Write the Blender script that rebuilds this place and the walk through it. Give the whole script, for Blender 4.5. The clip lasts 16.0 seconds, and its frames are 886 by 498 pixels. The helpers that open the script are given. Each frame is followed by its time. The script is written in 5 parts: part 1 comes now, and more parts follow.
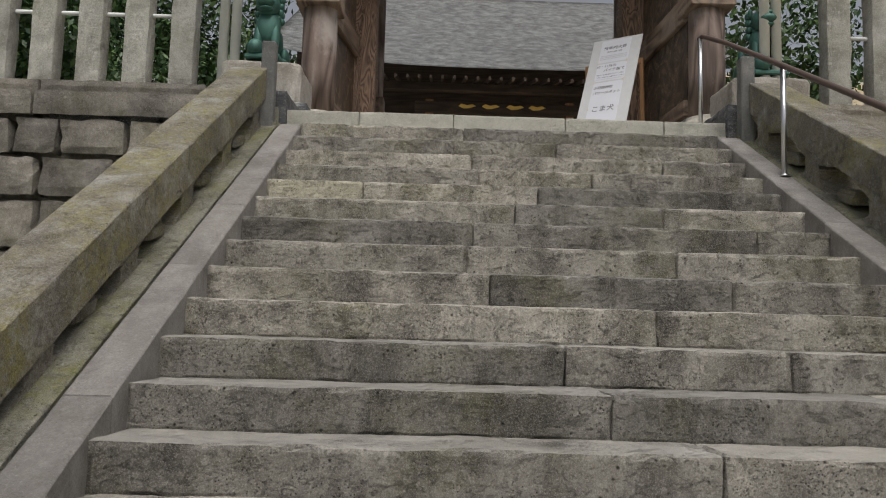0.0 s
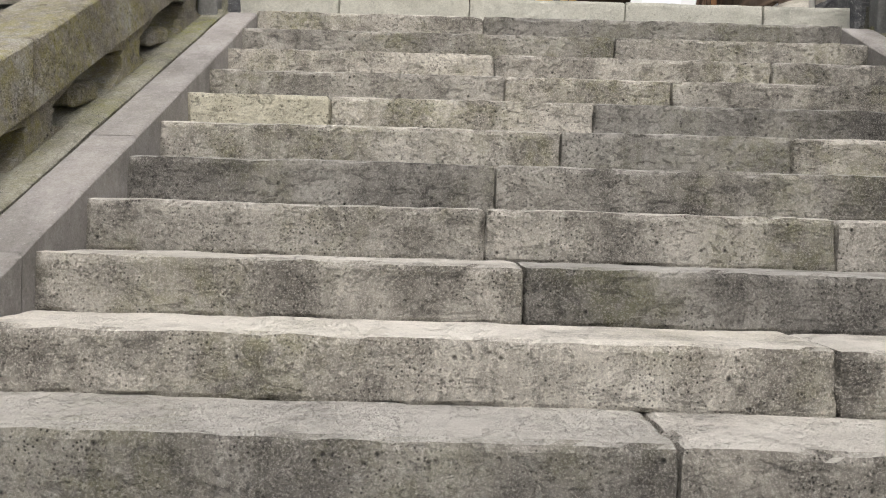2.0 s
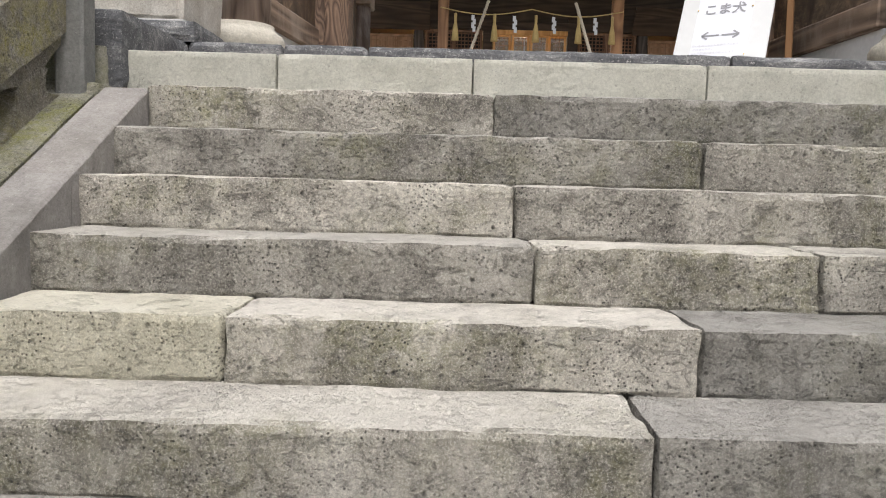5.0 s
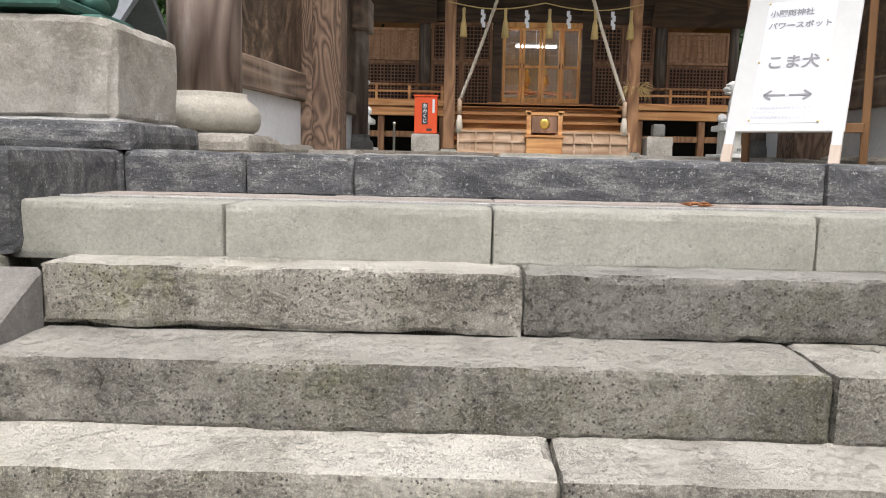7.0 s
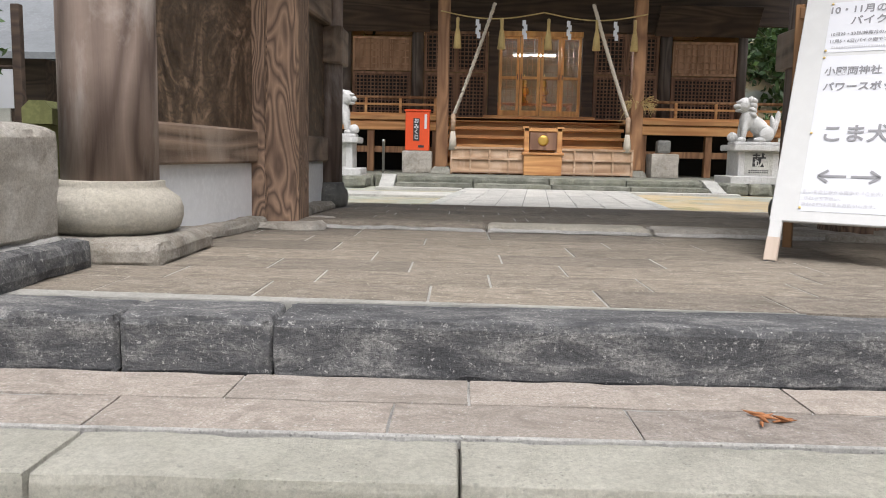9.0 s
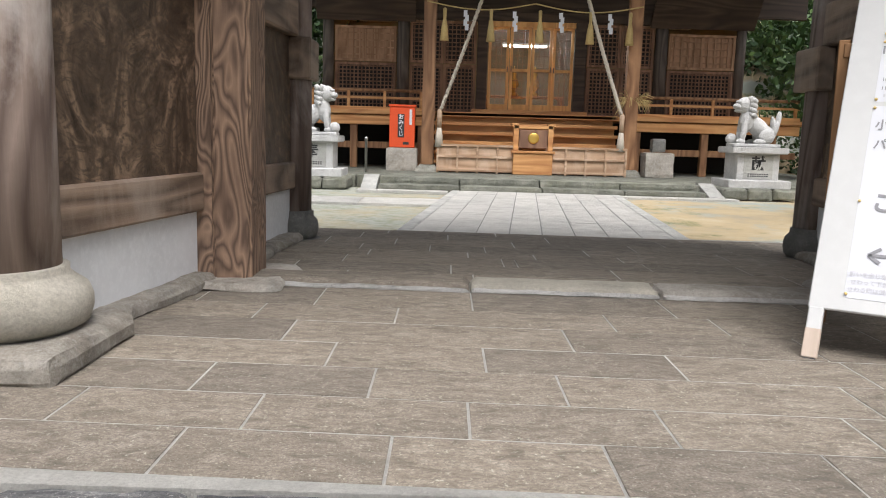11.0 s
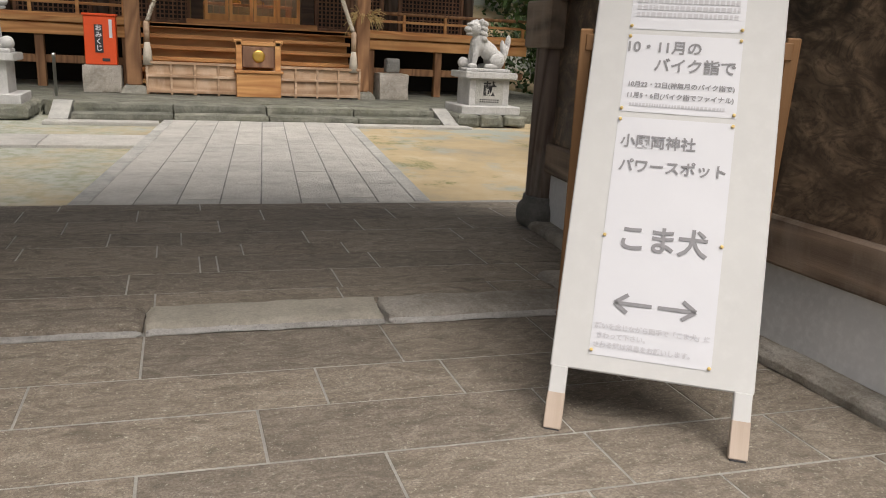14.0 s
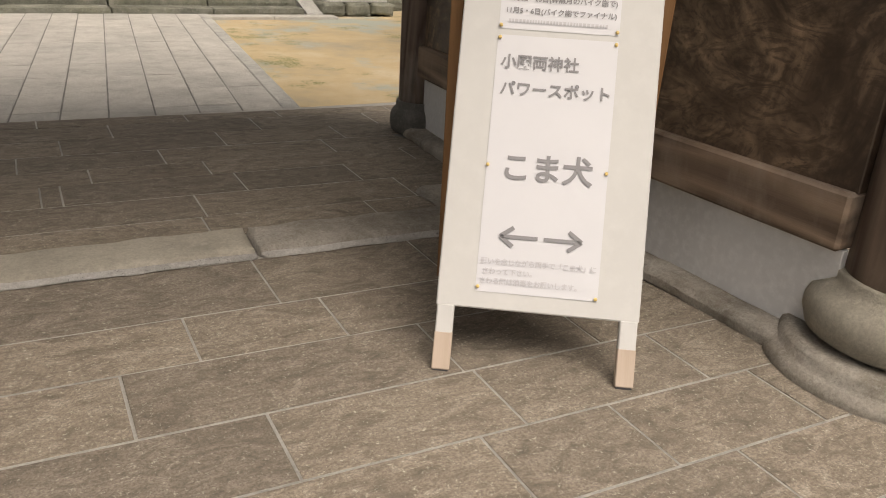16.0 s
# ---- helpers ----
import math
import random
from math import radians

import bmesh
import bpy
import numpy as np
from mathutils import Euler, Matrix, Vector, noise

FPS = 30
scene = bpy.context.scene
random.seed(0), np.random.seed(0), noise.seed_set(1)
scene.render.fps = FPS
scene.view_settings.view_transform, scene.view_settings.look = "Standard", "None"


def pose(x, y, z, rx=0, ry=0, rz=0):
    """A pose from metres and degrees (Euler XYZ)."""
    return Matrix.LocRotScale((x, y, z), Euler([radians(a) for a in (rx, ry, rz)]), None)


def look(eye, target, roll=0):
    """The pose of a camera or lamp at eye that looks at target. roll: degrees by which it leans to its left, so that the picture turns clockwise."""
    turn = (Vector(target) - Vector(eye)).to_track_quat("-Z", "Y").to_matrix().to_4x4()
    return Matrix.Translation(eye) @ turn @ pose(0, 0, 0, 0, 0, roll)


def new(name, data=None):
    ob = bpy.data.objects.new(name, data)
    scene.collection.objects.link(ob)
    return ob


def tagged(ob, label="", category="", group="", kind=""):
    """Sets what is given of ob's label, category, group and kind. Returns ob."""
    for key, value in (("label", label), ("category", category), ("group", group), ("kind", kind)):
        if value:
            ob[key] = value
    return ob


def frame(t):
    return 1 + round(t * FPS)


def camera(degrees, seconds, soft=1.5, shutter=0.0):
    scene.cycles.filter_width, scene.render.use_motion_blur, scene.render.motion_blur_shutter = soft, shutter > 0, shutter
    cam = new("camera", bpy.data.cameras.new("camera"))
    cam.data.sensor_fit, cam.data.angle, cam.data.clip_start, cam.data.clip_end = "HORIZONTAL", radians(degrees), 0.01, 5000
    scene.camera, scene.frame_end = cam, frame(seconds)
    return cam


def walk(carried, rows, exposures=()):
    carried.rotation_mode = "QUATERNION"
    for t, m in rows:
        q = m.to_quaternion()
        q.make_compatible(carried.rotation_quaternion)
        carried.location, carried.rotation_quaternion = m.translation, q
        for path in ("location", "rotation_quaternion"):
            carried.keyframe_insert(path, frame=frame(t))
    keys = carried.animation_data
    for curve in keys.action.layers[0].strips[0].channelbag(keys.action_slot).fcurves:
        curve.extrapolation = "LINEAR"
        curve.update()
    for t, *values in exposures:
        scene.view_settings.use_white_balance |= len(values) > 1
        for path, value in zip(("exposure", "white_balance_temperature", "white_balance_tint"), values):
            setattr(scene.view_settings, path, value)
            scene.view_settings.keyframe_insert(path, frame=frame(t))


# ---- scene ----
cam = camera(59.5, 16.0, soft=1.0)

PATH = [
    (0, (1.407, -7.498, -2.055), (1.432, -5.508, -1.857), 1.6),
    (0.5, (1.48, -6.984, -2.017), (1.494, -4.987, -1.919), 1.7),
    (1, (1.472, -6.474, -1.936), (1.466, -4.475, -1.894), 1.8),
    (1.5, (1.509, -6.1, -1.839), (1.483, -4.101, -1.838), 1.5),
    (2, (1.491, -5.761, -1.672), (1.467, -3.761, -1.721), 1.7),
    (2.5, (1.508, -5.498, -1.552), (1.478, -3.5, -1.634), 1.4),
    (3, (1.515, -5.212, -1.349), (1.502, -3.218, -1.495), 1.6),
    (3.5, (1.469, -4.951, -1.203), (1.445, -2.956, -1.348), 1.6),
    (4, (1.482, -4.655, -1.061), (1.466, -2.661, -1.206), 1.7),
    (4.2, (1.477, -4.524, -1.003), (1.467, -2.529, -1.139), 2.0),
    (6.3, (1.482, -3.486, -0.218), (1.441, -1.499, -0.445), 0.7),
    (6.5, (1.481, -3.378, -0.158), (1.438, -1.392, -0.387), 0.7),
    (7, (1.45, -3.124, -0.014), (1.41, -1.138, -0.243), 1.2),
    (7.5, (1.489, -2.83, 0.11), (1.45, -0.844, -0.124), 1.2),
    (8, (1.475, -2.601, 0.208), (1.438, -0.615, -0.025), 1.3),
    (8.5, (1.485, -2.359, 0.338), (1.448, -0.373, 0.102), 1.2),
    (9, (1.539, -2.131, 0.461), (1.503, -0.146, 0.221), 1.2),
    (9.2, (1.533, -2.027, 0.484), (1.496, -0.042, 0.243), 1.2),
    (11.5, (1.629, -1.263, 0.915), (1.646, 0.712, 0.598), 1.8),
    (12, (1.779, -1.079, 0.994), (1.83, 0.89, 0.646), 2.0),
    (12.5, (1.829, -0.972, 1.066), (1.95, 0.987, 0.682), 2.3),
    (13, (1.791, -0.814, 1.143), (2.046, 1.123, 0.718), 2.7),
    (13.5, (1.797, -0.708, 1.209), (2.277, 1.175, 0.736), 2.8),
    (14, (1.885, -0.553, 1.2), (2.518, 1.274, 0.687), 3.0),
    (14.5, (1.968, -0.47, 1.29), (2.697, 1.3, 0.71), 3.2),
    (15, (1.943, -0.404, 1.313), (2.745, 1.307, 0.658), 3.6),
    (15.5, (1.933, -0.35, 1.301), (2.798, 1.303, 0.58), 3.5),
    (16, (1.954, -0.346, 1.302), (2.856, 1.264, 0.53), 3.5),
]
EXPOSURES = [(0, -0.65, 6550, 11), (0.5, -0.35, 6550, 12), (1.0, 0.08, 6550, 12), (3.5, 0.25, 6500, 12), (7, 0.3, 6450, 12), (9, 0.2, 6450, 12), (12.5, 0.2, 6450, 11), (13.5, -0.1, 6200, 9), (14, -0.2, 7000, 13), (16, -0.17, 7700, 14)]
walk(cam, [(t, look(e, g, r)) for t, e, g, r in PATH], EXPOSURES)

# ---- light ----
world = bpy.data.worlds.new("sky")
scene.world = world
world.use_nodes = True
wn = world.node_tree.nodes
sky = wn.new("ShaderNodeTexSky")
sky.sky_type = "NISHITA"
sky.sun_disc = False
sky.sun_elevation, sky.sun_rotation = radians(64), radians(167)
sky.air_density, sky.dust_density = 1.0, 4.0
desat = wn.new("ShaderNodeHueSaturation")
desat.inputs["Saturation"].default_value = 0.35
world.node_tree.links.new(sky.outputs[0], desat.inputs["Color"])
world.node_tree.links.new(desat.outputs[0], wn["Background"].inputs[0])
wn["Background"].inputs[1].default_value = 0.15
sun = new("sun", bpy.data.lights.new("sun", "SUN"))
sun.data.energy, sun.data.angle, sun.data.color = 3.9, radians(50), (1.0, 0.985, 0.965)
sun.matrix_world = look((1.5, -6.6, 14), (0, 0, 0))


# ---- materials ----
class Mat:
    """A node material with object-space coordinates and small helpers."""

    def __init__(self, name, rough=0.8, metal=0.0, space="Object", scale=(1, 1, 1)):
        self.m = bpy.data.materials.new(name)
        self.m.use_nodes = True
        self.t = self.m.node_tree
        self.b = self.t.nodes["Principled BSDF"]
        self.b.inputs["Roughness"].default_value = rough
        self.b.inputs["Metallic"].default_value = metal
        co = self.t.nodes.new("ShaderNodeTexCoord")
        info = self.t.nodes.new("ShaderNodeObjectInfo")
        self.info = info
        mp = self.t.nodes.new("ShaderNodeMapping")
        mp.inputs["Scale"].default_value = scale
        off = self.t.nodes.new("ShaderNodeVectorMath")
        off.operation = "MULTIPLY_ADD"
        cmb = self.t.nodes.new("ShaderNodeCombineXYZ")
        for i in range(3):
            self.t.links.new(info.outputs["Random"], cmb.inputs[i])
        self.t.links.new(cmb.outputs[0], off.inputs[0])
        off.inputs[1].default_value = (17.0, 9.0, 23.0)
        self.t.links.new(co.outputs[space], off.inputs[2])
        self.t.links.new(off.outputs[0], mp.inputs[0])
        self.co = mp.outputs[0]
        self.bump_in = None

    def noise(self, scale, detail=6, rough=0.6, distort=0.0, co=None):
        n = self.t.nodes.new("ShaderNodeTexNoise")
        n.inputs["Scale"].default_value, n.inputs["Detail"].default_value = scale, detail
        n.inputs["Roughness"].default_value, n.inputs["Distortion"].default_value = rough, distort
        self.t.links.new(co or self.co, n.inputs["Vector"])
        return n.outputs["Fac"]

    def stretch(self, sx, sy, sz):
        mp = self.t.nodes.new("ShaderNodeMapping")
        mp.inputs["Scale"].default_value = (sx, sy, sz)
        self.t.links.new(self.co, mp.inputs[0])
        return mp.outputs[0]

    def wave(self, scale, distort, detail=3, co=None, axis="X", kind="BANDS"):
        n = self.t.nodes.new("ShaderNodeTexWave")
        n.wave_type = kind
        if kind == "BANDS":
            n.bands_direction = axis
        else:
            n.rings_direction = axis
        n.inputs["Scale"].default_value, n.inputs["Distortion"].default_value, n.inputs["Detail"].default_value = scale, distort, detail
        self.t.links.new(co or self.co, n.inputs["Vector"])
        return n.outputs["Fac"]

    def voronoi(self, scale, co=None):
        n = self.t.nodes.new("ShaderNodeTexVoronoi")
        n.inputs["Scale"].default_value = scale
        self.t.links.new(co or self.co, n.inputs["Vector"])
        return n.outputs["Distance"]

    def ramp(self, fac, *stops):
        n = self.t.nodes.new("ShaderNodeValToRGB")
        e = n.color_ramp.elements
        while len(e) < len(stops):
            e.new(0.5)
        for el, (p, c) in zip(e, stops):
            el.position = p
            el.color = (*c, 1) if len(c) == 3 else c
        self.t.links.new(fac, n.inputs[0])
        return n.outputs[0]

    def mask(self, fac, lo, hi):
        return self.ramp(fac, (lo, (0, 0, 0)), (hi, (1, 1, 1)))

    def mix(self, fac, a, b, kind="MIX"):
        n = self.t.nodes.new("ShaderNodeMix")
        n.data_type, n.blend_type = "RGBA", kind
        for v, i in ((fac, 0), (a, 6), (b, 7)):
            if isinstance(v, (int, float)):
                n.inputs[i].default_value = v
            elif isinstance(v, tuple):
                n.inputs[i].default_value = (*v, 1)
            else:
                self.t.links.new(v, n.inputs[i])
        return n.outputs[2]

    def tone(self, col, amount=0.25):
        """Each piece a little lighter or darker than the next."""
        g = self.ramp(self.info.outputs["Random"], (0.0, (1 - amount,) * 3), (1.0, (1 + amount * 0.6, 1 + amount * 0.55, 1 + amount * 0.45)))
        return self.mix(1.0, col, g, "MULTIPLY")

    def color(self, c):
        if isinstance(c, tuple):
            self.b.inputs["Base Color"].default_value = (*c, 1)
        else:
            self.t.links.new(c, self.b.inputs["Base Color"])
        return self

    def bump(self, fac, strength=0.5, dist=0.01):
        n = self.t.nodes.new("ShaderNodeBump")
        n.inputs["Strength"].default_value, n.inputs["Distance"].default_value = strength, dist
        self.t.links.new(fac, n.inputs["Height"])
        if self.bump_in:
            self.t.links.new(self.bump_in, n.inputs["Normal"])
        self.bump_in = n.outputs[0]
        self.t.links.new(self.bump_in, self.b.inputs["Normal"])
        return self

    def rough(self, fac, lo, hi):
        self.t.links.new(self.ramp(fac, (0.3, (lo,) * 3), (0.7, (hi,) * 3)), self.b.inputs["Roughness"])
        return self


def stone(name, dark, mid, light, moss=0.35, stain=0.6, tone=0.22, pits=0.6, streak=True, gain=1.3, mosscolor=(0.14, 0.14, 0.04), worn_lit=0.0):
    dark, mid, light = (tuple(k * gain for k in c) for c in (dark, mid, light))
    m = Mat(name, 0.92)
    c = m.ramp(m.noise(3.2, 10, 0.7), (0.34, dark), (0.5, mid), (0.66, light))
    c = m.mix(m.mask(m.noise(85, 4, 0.8), 0.4, 0.58), m.mix(0.4, c, tuple(k * 0.75 for k in dark)), c)
    c = m.mix(m.mask(m.noise(30, 6, 0.75), 0.54, 0.66), c, m.mix(0.6, c, light))
    if streak:
        co = m.stretch(2.3, 2.3, 0.9)
        c = m.mix(m.mask(m.noise(1.0, 9, 0.7, 0.6, co), 0.47, 0.66), c, m.mix(stain, c, (0.24, 0.23, 0.22), "MULTIPLY"))
        c = m.mix(m.mask(m.noise(2.1, 9, 0.75), 0.5, 0.68), c, m.mix(stain * 0.6, c, (0.3, 0.29, 0.27), "MULTIPLY"))
    if moss:
        lo = 0.47 if moss < 0.8 else 0.42
        mm = m.mix(1.0, m.mask(m.noise(1.7, 7, 0.65), lo, lo + 0.19), m.mask(m.noise(19, 6, 0.7), 0.36, 0.6), "MULTIPLY")
        c = m.mix(m.mix(1.0, mm, (moss,) * 3, "MULTIPLY"), c, mosscolor)
    c = m.mix(m.mask(m.noise(55, 5, 0.8), 0.62, 0.68), c, m.mix(0.6, c, (0.62, 0.6, 0.55)))
    v = m.mask(m.voronoi(24), 0.05, 0.2)
    pit_shade = m.mix(m.mask(m.noise(8, 4, 0.6), 0.42, 0.52), v, (1.0, 1.0, 1.0))
    v2 = m.mask(m.voronoi(75), 0.08, 0.3)
    pit_shade2 = m.mix(m.mask(m.noise(5, 5, 0.7), 0.42, 0.56), v2, (1.0, 1.0, 1.0))
    chip_shade = m.mask(m.noise(9, 8, 0.78, 0.8, m.stretch(0.8, 0.8, 1.6)), 0.35, 0.43)
    both = m.mix(1.0, m.mix(1.0, pit_shade, pit_shade2, "MULTIPLY"), m.mix(0.45, (1.0, 1.0, 1.0), chip_shade), "MULTIPLY")
    gouge_shade = m.mask(m.noise(26, 7, 0.75, 1.2, m.stretch(0.8, 0.8, 1.3)), 0.36, 0.45)
    both = m.mix(1.0, both, m.mix(0.42 * pits, (1.0, 1.0, 1.0), gouge_shade), "MULTIPLY")
    c = m.mix(m.mix(1.0, m.mask(m.noise(160, 3, 0.8), 0.5, 0.62), (0.5 * pits,) * 3, "MULTIPLY"), c, m.mix(0.55, c, tuple(k * 1.5 for k in light)))
    # The hollows' shade is painted into the colour too; relief alone shows little.
    c = m.mix(1.0, c, m.mix(pits * 0.85, (1.0, 1.0, 1.0), both), "MULTIPLY")
    # Upward faces paled: part foot wear, part overhead light painted into the colour.
    if worn_lit:
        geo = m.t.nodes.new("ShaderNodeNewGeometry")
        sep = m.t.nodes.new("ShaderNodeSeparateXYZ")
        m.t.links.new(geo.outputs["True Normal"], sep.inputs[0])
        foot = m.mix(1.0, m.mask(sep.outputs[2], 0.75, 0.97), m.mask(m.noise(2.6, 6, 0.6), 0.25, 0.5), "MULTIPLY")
        c = m.mix(m.mix(1.0, foot, (worn_lit,) * 3, "MULTIPLY"), c, m.mix(0.5, light, c, "SCREEN"))
    m.color(m.tone(c, tone))
    m.bump(m.noise(11, 10, 0.8), 0.9, 0.05).bump(both, pits, 0.03).bump(m.noise(110, 5, 0.8), 0.6, 0.01)
    return m.m


def timber(name, dark, light, along="Z", scale=1.0, swirl=5.0, rough=0.75, relief=0.35, tone=0.15, wear=None):
    m = Mat(name, rough)
    s = {"Z": (1, 1, 0.14), "X": (0.12, 1, 1), "Y": (1, 0.12, 1)}[along]
    if swirl > 10:
        s = tuple(max(k, 0.3) for k in s)
    rings = m.noise(2.2 * scale, 2, 0.45, 0.35 * swirl / 5, m.stretch(*s))
    mul = m.t.nodes.new("ShaderNodeMath")
    mul.operation = "MULTIPLY"
    mul.inputs[1].default_value = 8.0 + swirl * 2.2
    m.t.links.new(rings, mul.inputs[0])
    fr = m.t.nodes.new("ShaderNodeMath")
    fr.operation = "PINGPONG"
    fr.inputs[1].default_value = 1.0
    m.t.links.new(mul.outputs[0], fr.inputs[0])
    w = fr.outputs[0]
    n = m.noise(34, 6, 0.75, 0.0, m.stretch(*[k * (0.35 if k < 0.4 else 1.5) for k in s]))
    f = m.mix(0.45, w, n)
    c = m.ramp(f, (0.25, dark), (0.5, tuple((p + q) / 2 for p, q in zip(dark, light))), (0.78, light))
    c = m.mix(m.mask(m.noise(1.6, 6, 0.65), 0.42, 0.68), c, m.mix(0.5, c, dark))
    if wear:
        c = m.mix(m.mask(m.noise(2.3, 7, 0.65, 0.4, m.stretch(1, 1, 0.45)), 0.48, 0.66), c, m.mix(0.6, c, wear))
    m.color(m.tone(c, tone))
    m.bump(f, relief, 0.006).bump(n, 0.3, 0.004)
    return m.m


def plain(name, color, rough=0.5, metal=0.0, vary=0.12, grain=60, relief=0.12):
    m = Mat(name, rough, metal)
    c = m.mix(m.mask(m.noise(2.5, 5), 0.35, 0.7), color, tuple(k * (1 - vary) for k in color))
    m.color(m.mix(m.mask(m.noise(grain, 4), 0.45, 0.75), c, tuple(min(1, k * (1 + vary * 0.6)) for k in color)))
    m.bump(m.noise(grain, 4), relief, 0.003)
    return m.m


def flagstone(name, dark, mid, light, streak=0.5, speck=0.5, squash=3.0, rough=0.8, size=1.0):
    """Layered stone: drawn-out bands, curling a little, with fine bright specks."""
    m = Mat(name, rough)
    band = m.noise(3.0 * size, 7, 0.65, 1.6, m.stretch(1.0, squash, squash))
    c = m.ramp(band, (0.32, dark), (0.5, mid), (0.7, light))
    fine = m.noise(9.0 * size, 8, 0.72, 2.2, m.stretch(1.0, squash * 1.4, squash * 1.4))
    c = m.mix(m.mask(fine, 0.42, 0.5), m.mix(streak, c, dark), c)
    c = m.mix(m.mask(m.noise(110, 5, 0.85), 0.42, 0.55), m.mix(0.65, c, tuple(k * 0.8 for k in dark)), c)
    c = m.mix(m.mix(1.0, m.mask(m.noise(70, 5, 0.8), 0.58, 0.66), (speck,) * 3, "MULTIPLY"), c, tuple(min(0.7, k * 1.9) for k in light))
    c = m.mix(m.mask(m.noise(1.3, 6, 0.6), 0.5, 0.72), c, m.mix(0.35, c, dark))
    m.color(m.tone(c, 0.2))
    m.bump(band, 0.4, 0.02).bump(fine, 0.5, 0.012).bump(m.noise(130, 5, 0.8), 0.6, 0.008)
    m.rough(fine, rough - 0.15, rough + 0.1)
    return m.m


def burl(name, dark, light, rough):
    """Polished dark wood with clouded, curling figure."""
    m = Mat(name, rough)
    n = m.noise(2.4, 8, 0.58, 3.6)
    f = m.noise(7.0, 8, 0.62, 4.5, m.stretch(1, 0.7, 1.2))
    c = m.ramp(n, (0.34, dark), (0.52, tuple((p * 2 + q) / 3 for p, q in zip(dark, light))), (0.7, light))
    c = m.mix(m.mask(f, 0.4, 0.54), m.mix(0.65, c, dark), c)
    c = m.mix(m.mask(m.noise(1.2, 5, 0.6, 1.0), 0.42, 0.62), m.mix(0.5, c, dark), c)
    m.color(m.tone(c, 0.1))
    m.bump(f, 0.35, 0.006).bump(m.noise(60, 5, 0.7), 0.15, 0.003)
    m.rough(f, rough, rough + 0.2)
    return m.m


# STEP and PALESTEP end with the tread paling, wear plus painted light.
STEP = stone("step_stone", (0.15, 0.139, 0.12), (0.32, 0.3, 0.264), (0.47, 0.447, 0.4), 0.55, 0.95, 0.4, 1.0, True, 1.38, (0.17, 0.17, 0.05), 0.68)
KERB = stone("smooth_kerb_stone", (0.22, 0.205, 0.19), (0.29, 0.27, 0.25), (0.35, 0.33, 0.31), 0.15, 0.4, 0.1, 0.3)
CURB = stone("pale_tuff", (0.3, 0.295, 0.25), (0.41, 0.4, 0.345), (0.47, 0.46, 0.4), 0.15, 0.15, 0.06, 0.4, False, 1.4)
SLATE = flagstone("dark_sill_stone", (0.045, 0.047, 0.052), (0.135, 0.136, 0.139), (0.36, 0.355, 0.34), 0.6, 0.6, 2.6)
MASON = stone("mossy_masonry_stone", (0.13, 0.115, 0.095), (0.24, 0.22, 0.19), (0.36, 0.33, 0.29), 0.55, 0.5, 0.3, 0.5)
MOSSY = stone("mossy_dark_stone", (0.13, 0.125, 0.09), (0.25, 0.24, 0.19), (0.36, 0.345, 0.29), 0.9, 0.5, 0.15, 0.9, True, 1.2, (0.22, 0.22, 0.07))
RAILST = stone("lichen_rail_stone", (0.13, 0.115, 0.09), (0.24, 0.215, 0.17), (0.44, 0.425, 0.39), 0.95, 0.5, 0.12, 0.8, True, 1.25, (0.3, 0.27, 0.08))
PAVE = flagstone("andesite_paving", (0.14, 0.119, 0.094), (0.285, 0.243, 0.196), (0.41, 0.36, 0.3), 0.45, 0.6, 2.0, 0.78, 2.2)
STRIP = flagstone("pinkish_landing_stone", (0.23, 0.2, 0.175), (0.37, 0.325, 0.285), (0.45, 0.4, 0.36), 0.3, 0.5, 1.5, 0.85, 2.0)
BLOCK = stone("weathered_block_stone", (0.26, 0.23, 0.19), (0.4, 0.37, 0.325), (0.52, 0.5, 0.46), 0.15, 0.5, 0.08, 0.35)
BASE = stone("smooth_base_stone", (0.3, 0.28, 0.235), (0.4, 0.375, 0.315), (0.47, 0.44, 0.38), 0.0, 0.2, 0.08, 0.1, False, 1.5)
BASE2 = stone("grey_base_stone", (0.13, 0.13, 0.125), (0.18, 0.18, 0.17), (0.25, 0.245, 0.23), 0.1, 0.3, 0.1, 0.15)
GRAN = stone("white_granite", (0.5, 0.5, 0.49), (0.62, 0.62, 0.61), (0.72, 0.72, 0.71), 0.0, 0.12, 0.05, 0.1, False, 0.95)
PATHST = stone("pale_path_granite", (0.42, 0.41, 0.38), (0.53, 0.52, 0.485), (0.62, 0.61, 0.57), 0.0, 0.15, 0.1, 0.1, False, 0.95)
MORTAR = stone("white_mortar", (0.4, 0.39, 0.37), (0.58, 0.57, 0.55), (0.68, 0.67, 0.65), 0.0, 0.35, 0.1, 0.6, False, 1.0)
PATHEDGE = stone("path_edge_granite", (0.26, 0.26, 0.25), (0.36, 0.36, 0.34), (0.45, 0.45, 0.42), 0.1, 0.2, 0.1, 0.15, False)
HSTEP = stone("greenish_step_stone", (0.1, 0.105, 0.085), (0.17, 0.175, 0.145), (0.26, 0.26, 0.22), 0.3, 0.4, 0.12, 0.3)
POSTST = stone("pale_fence_stone", (0.24, 0.235, 0.2), (0.4, 0.39, 0.345), (0.5, 0.49, 0.45), 0.4, 0.5, 0.12, 0.3)
WOOD_V = timber("weathered_pillar_wood", (0.1, 0.07, 0.057), (0.28, 0.215, 0.18), "Z", 1.0, 6, 0.8, 0.35, 0.1, (0.5, 0.46, 0.43))
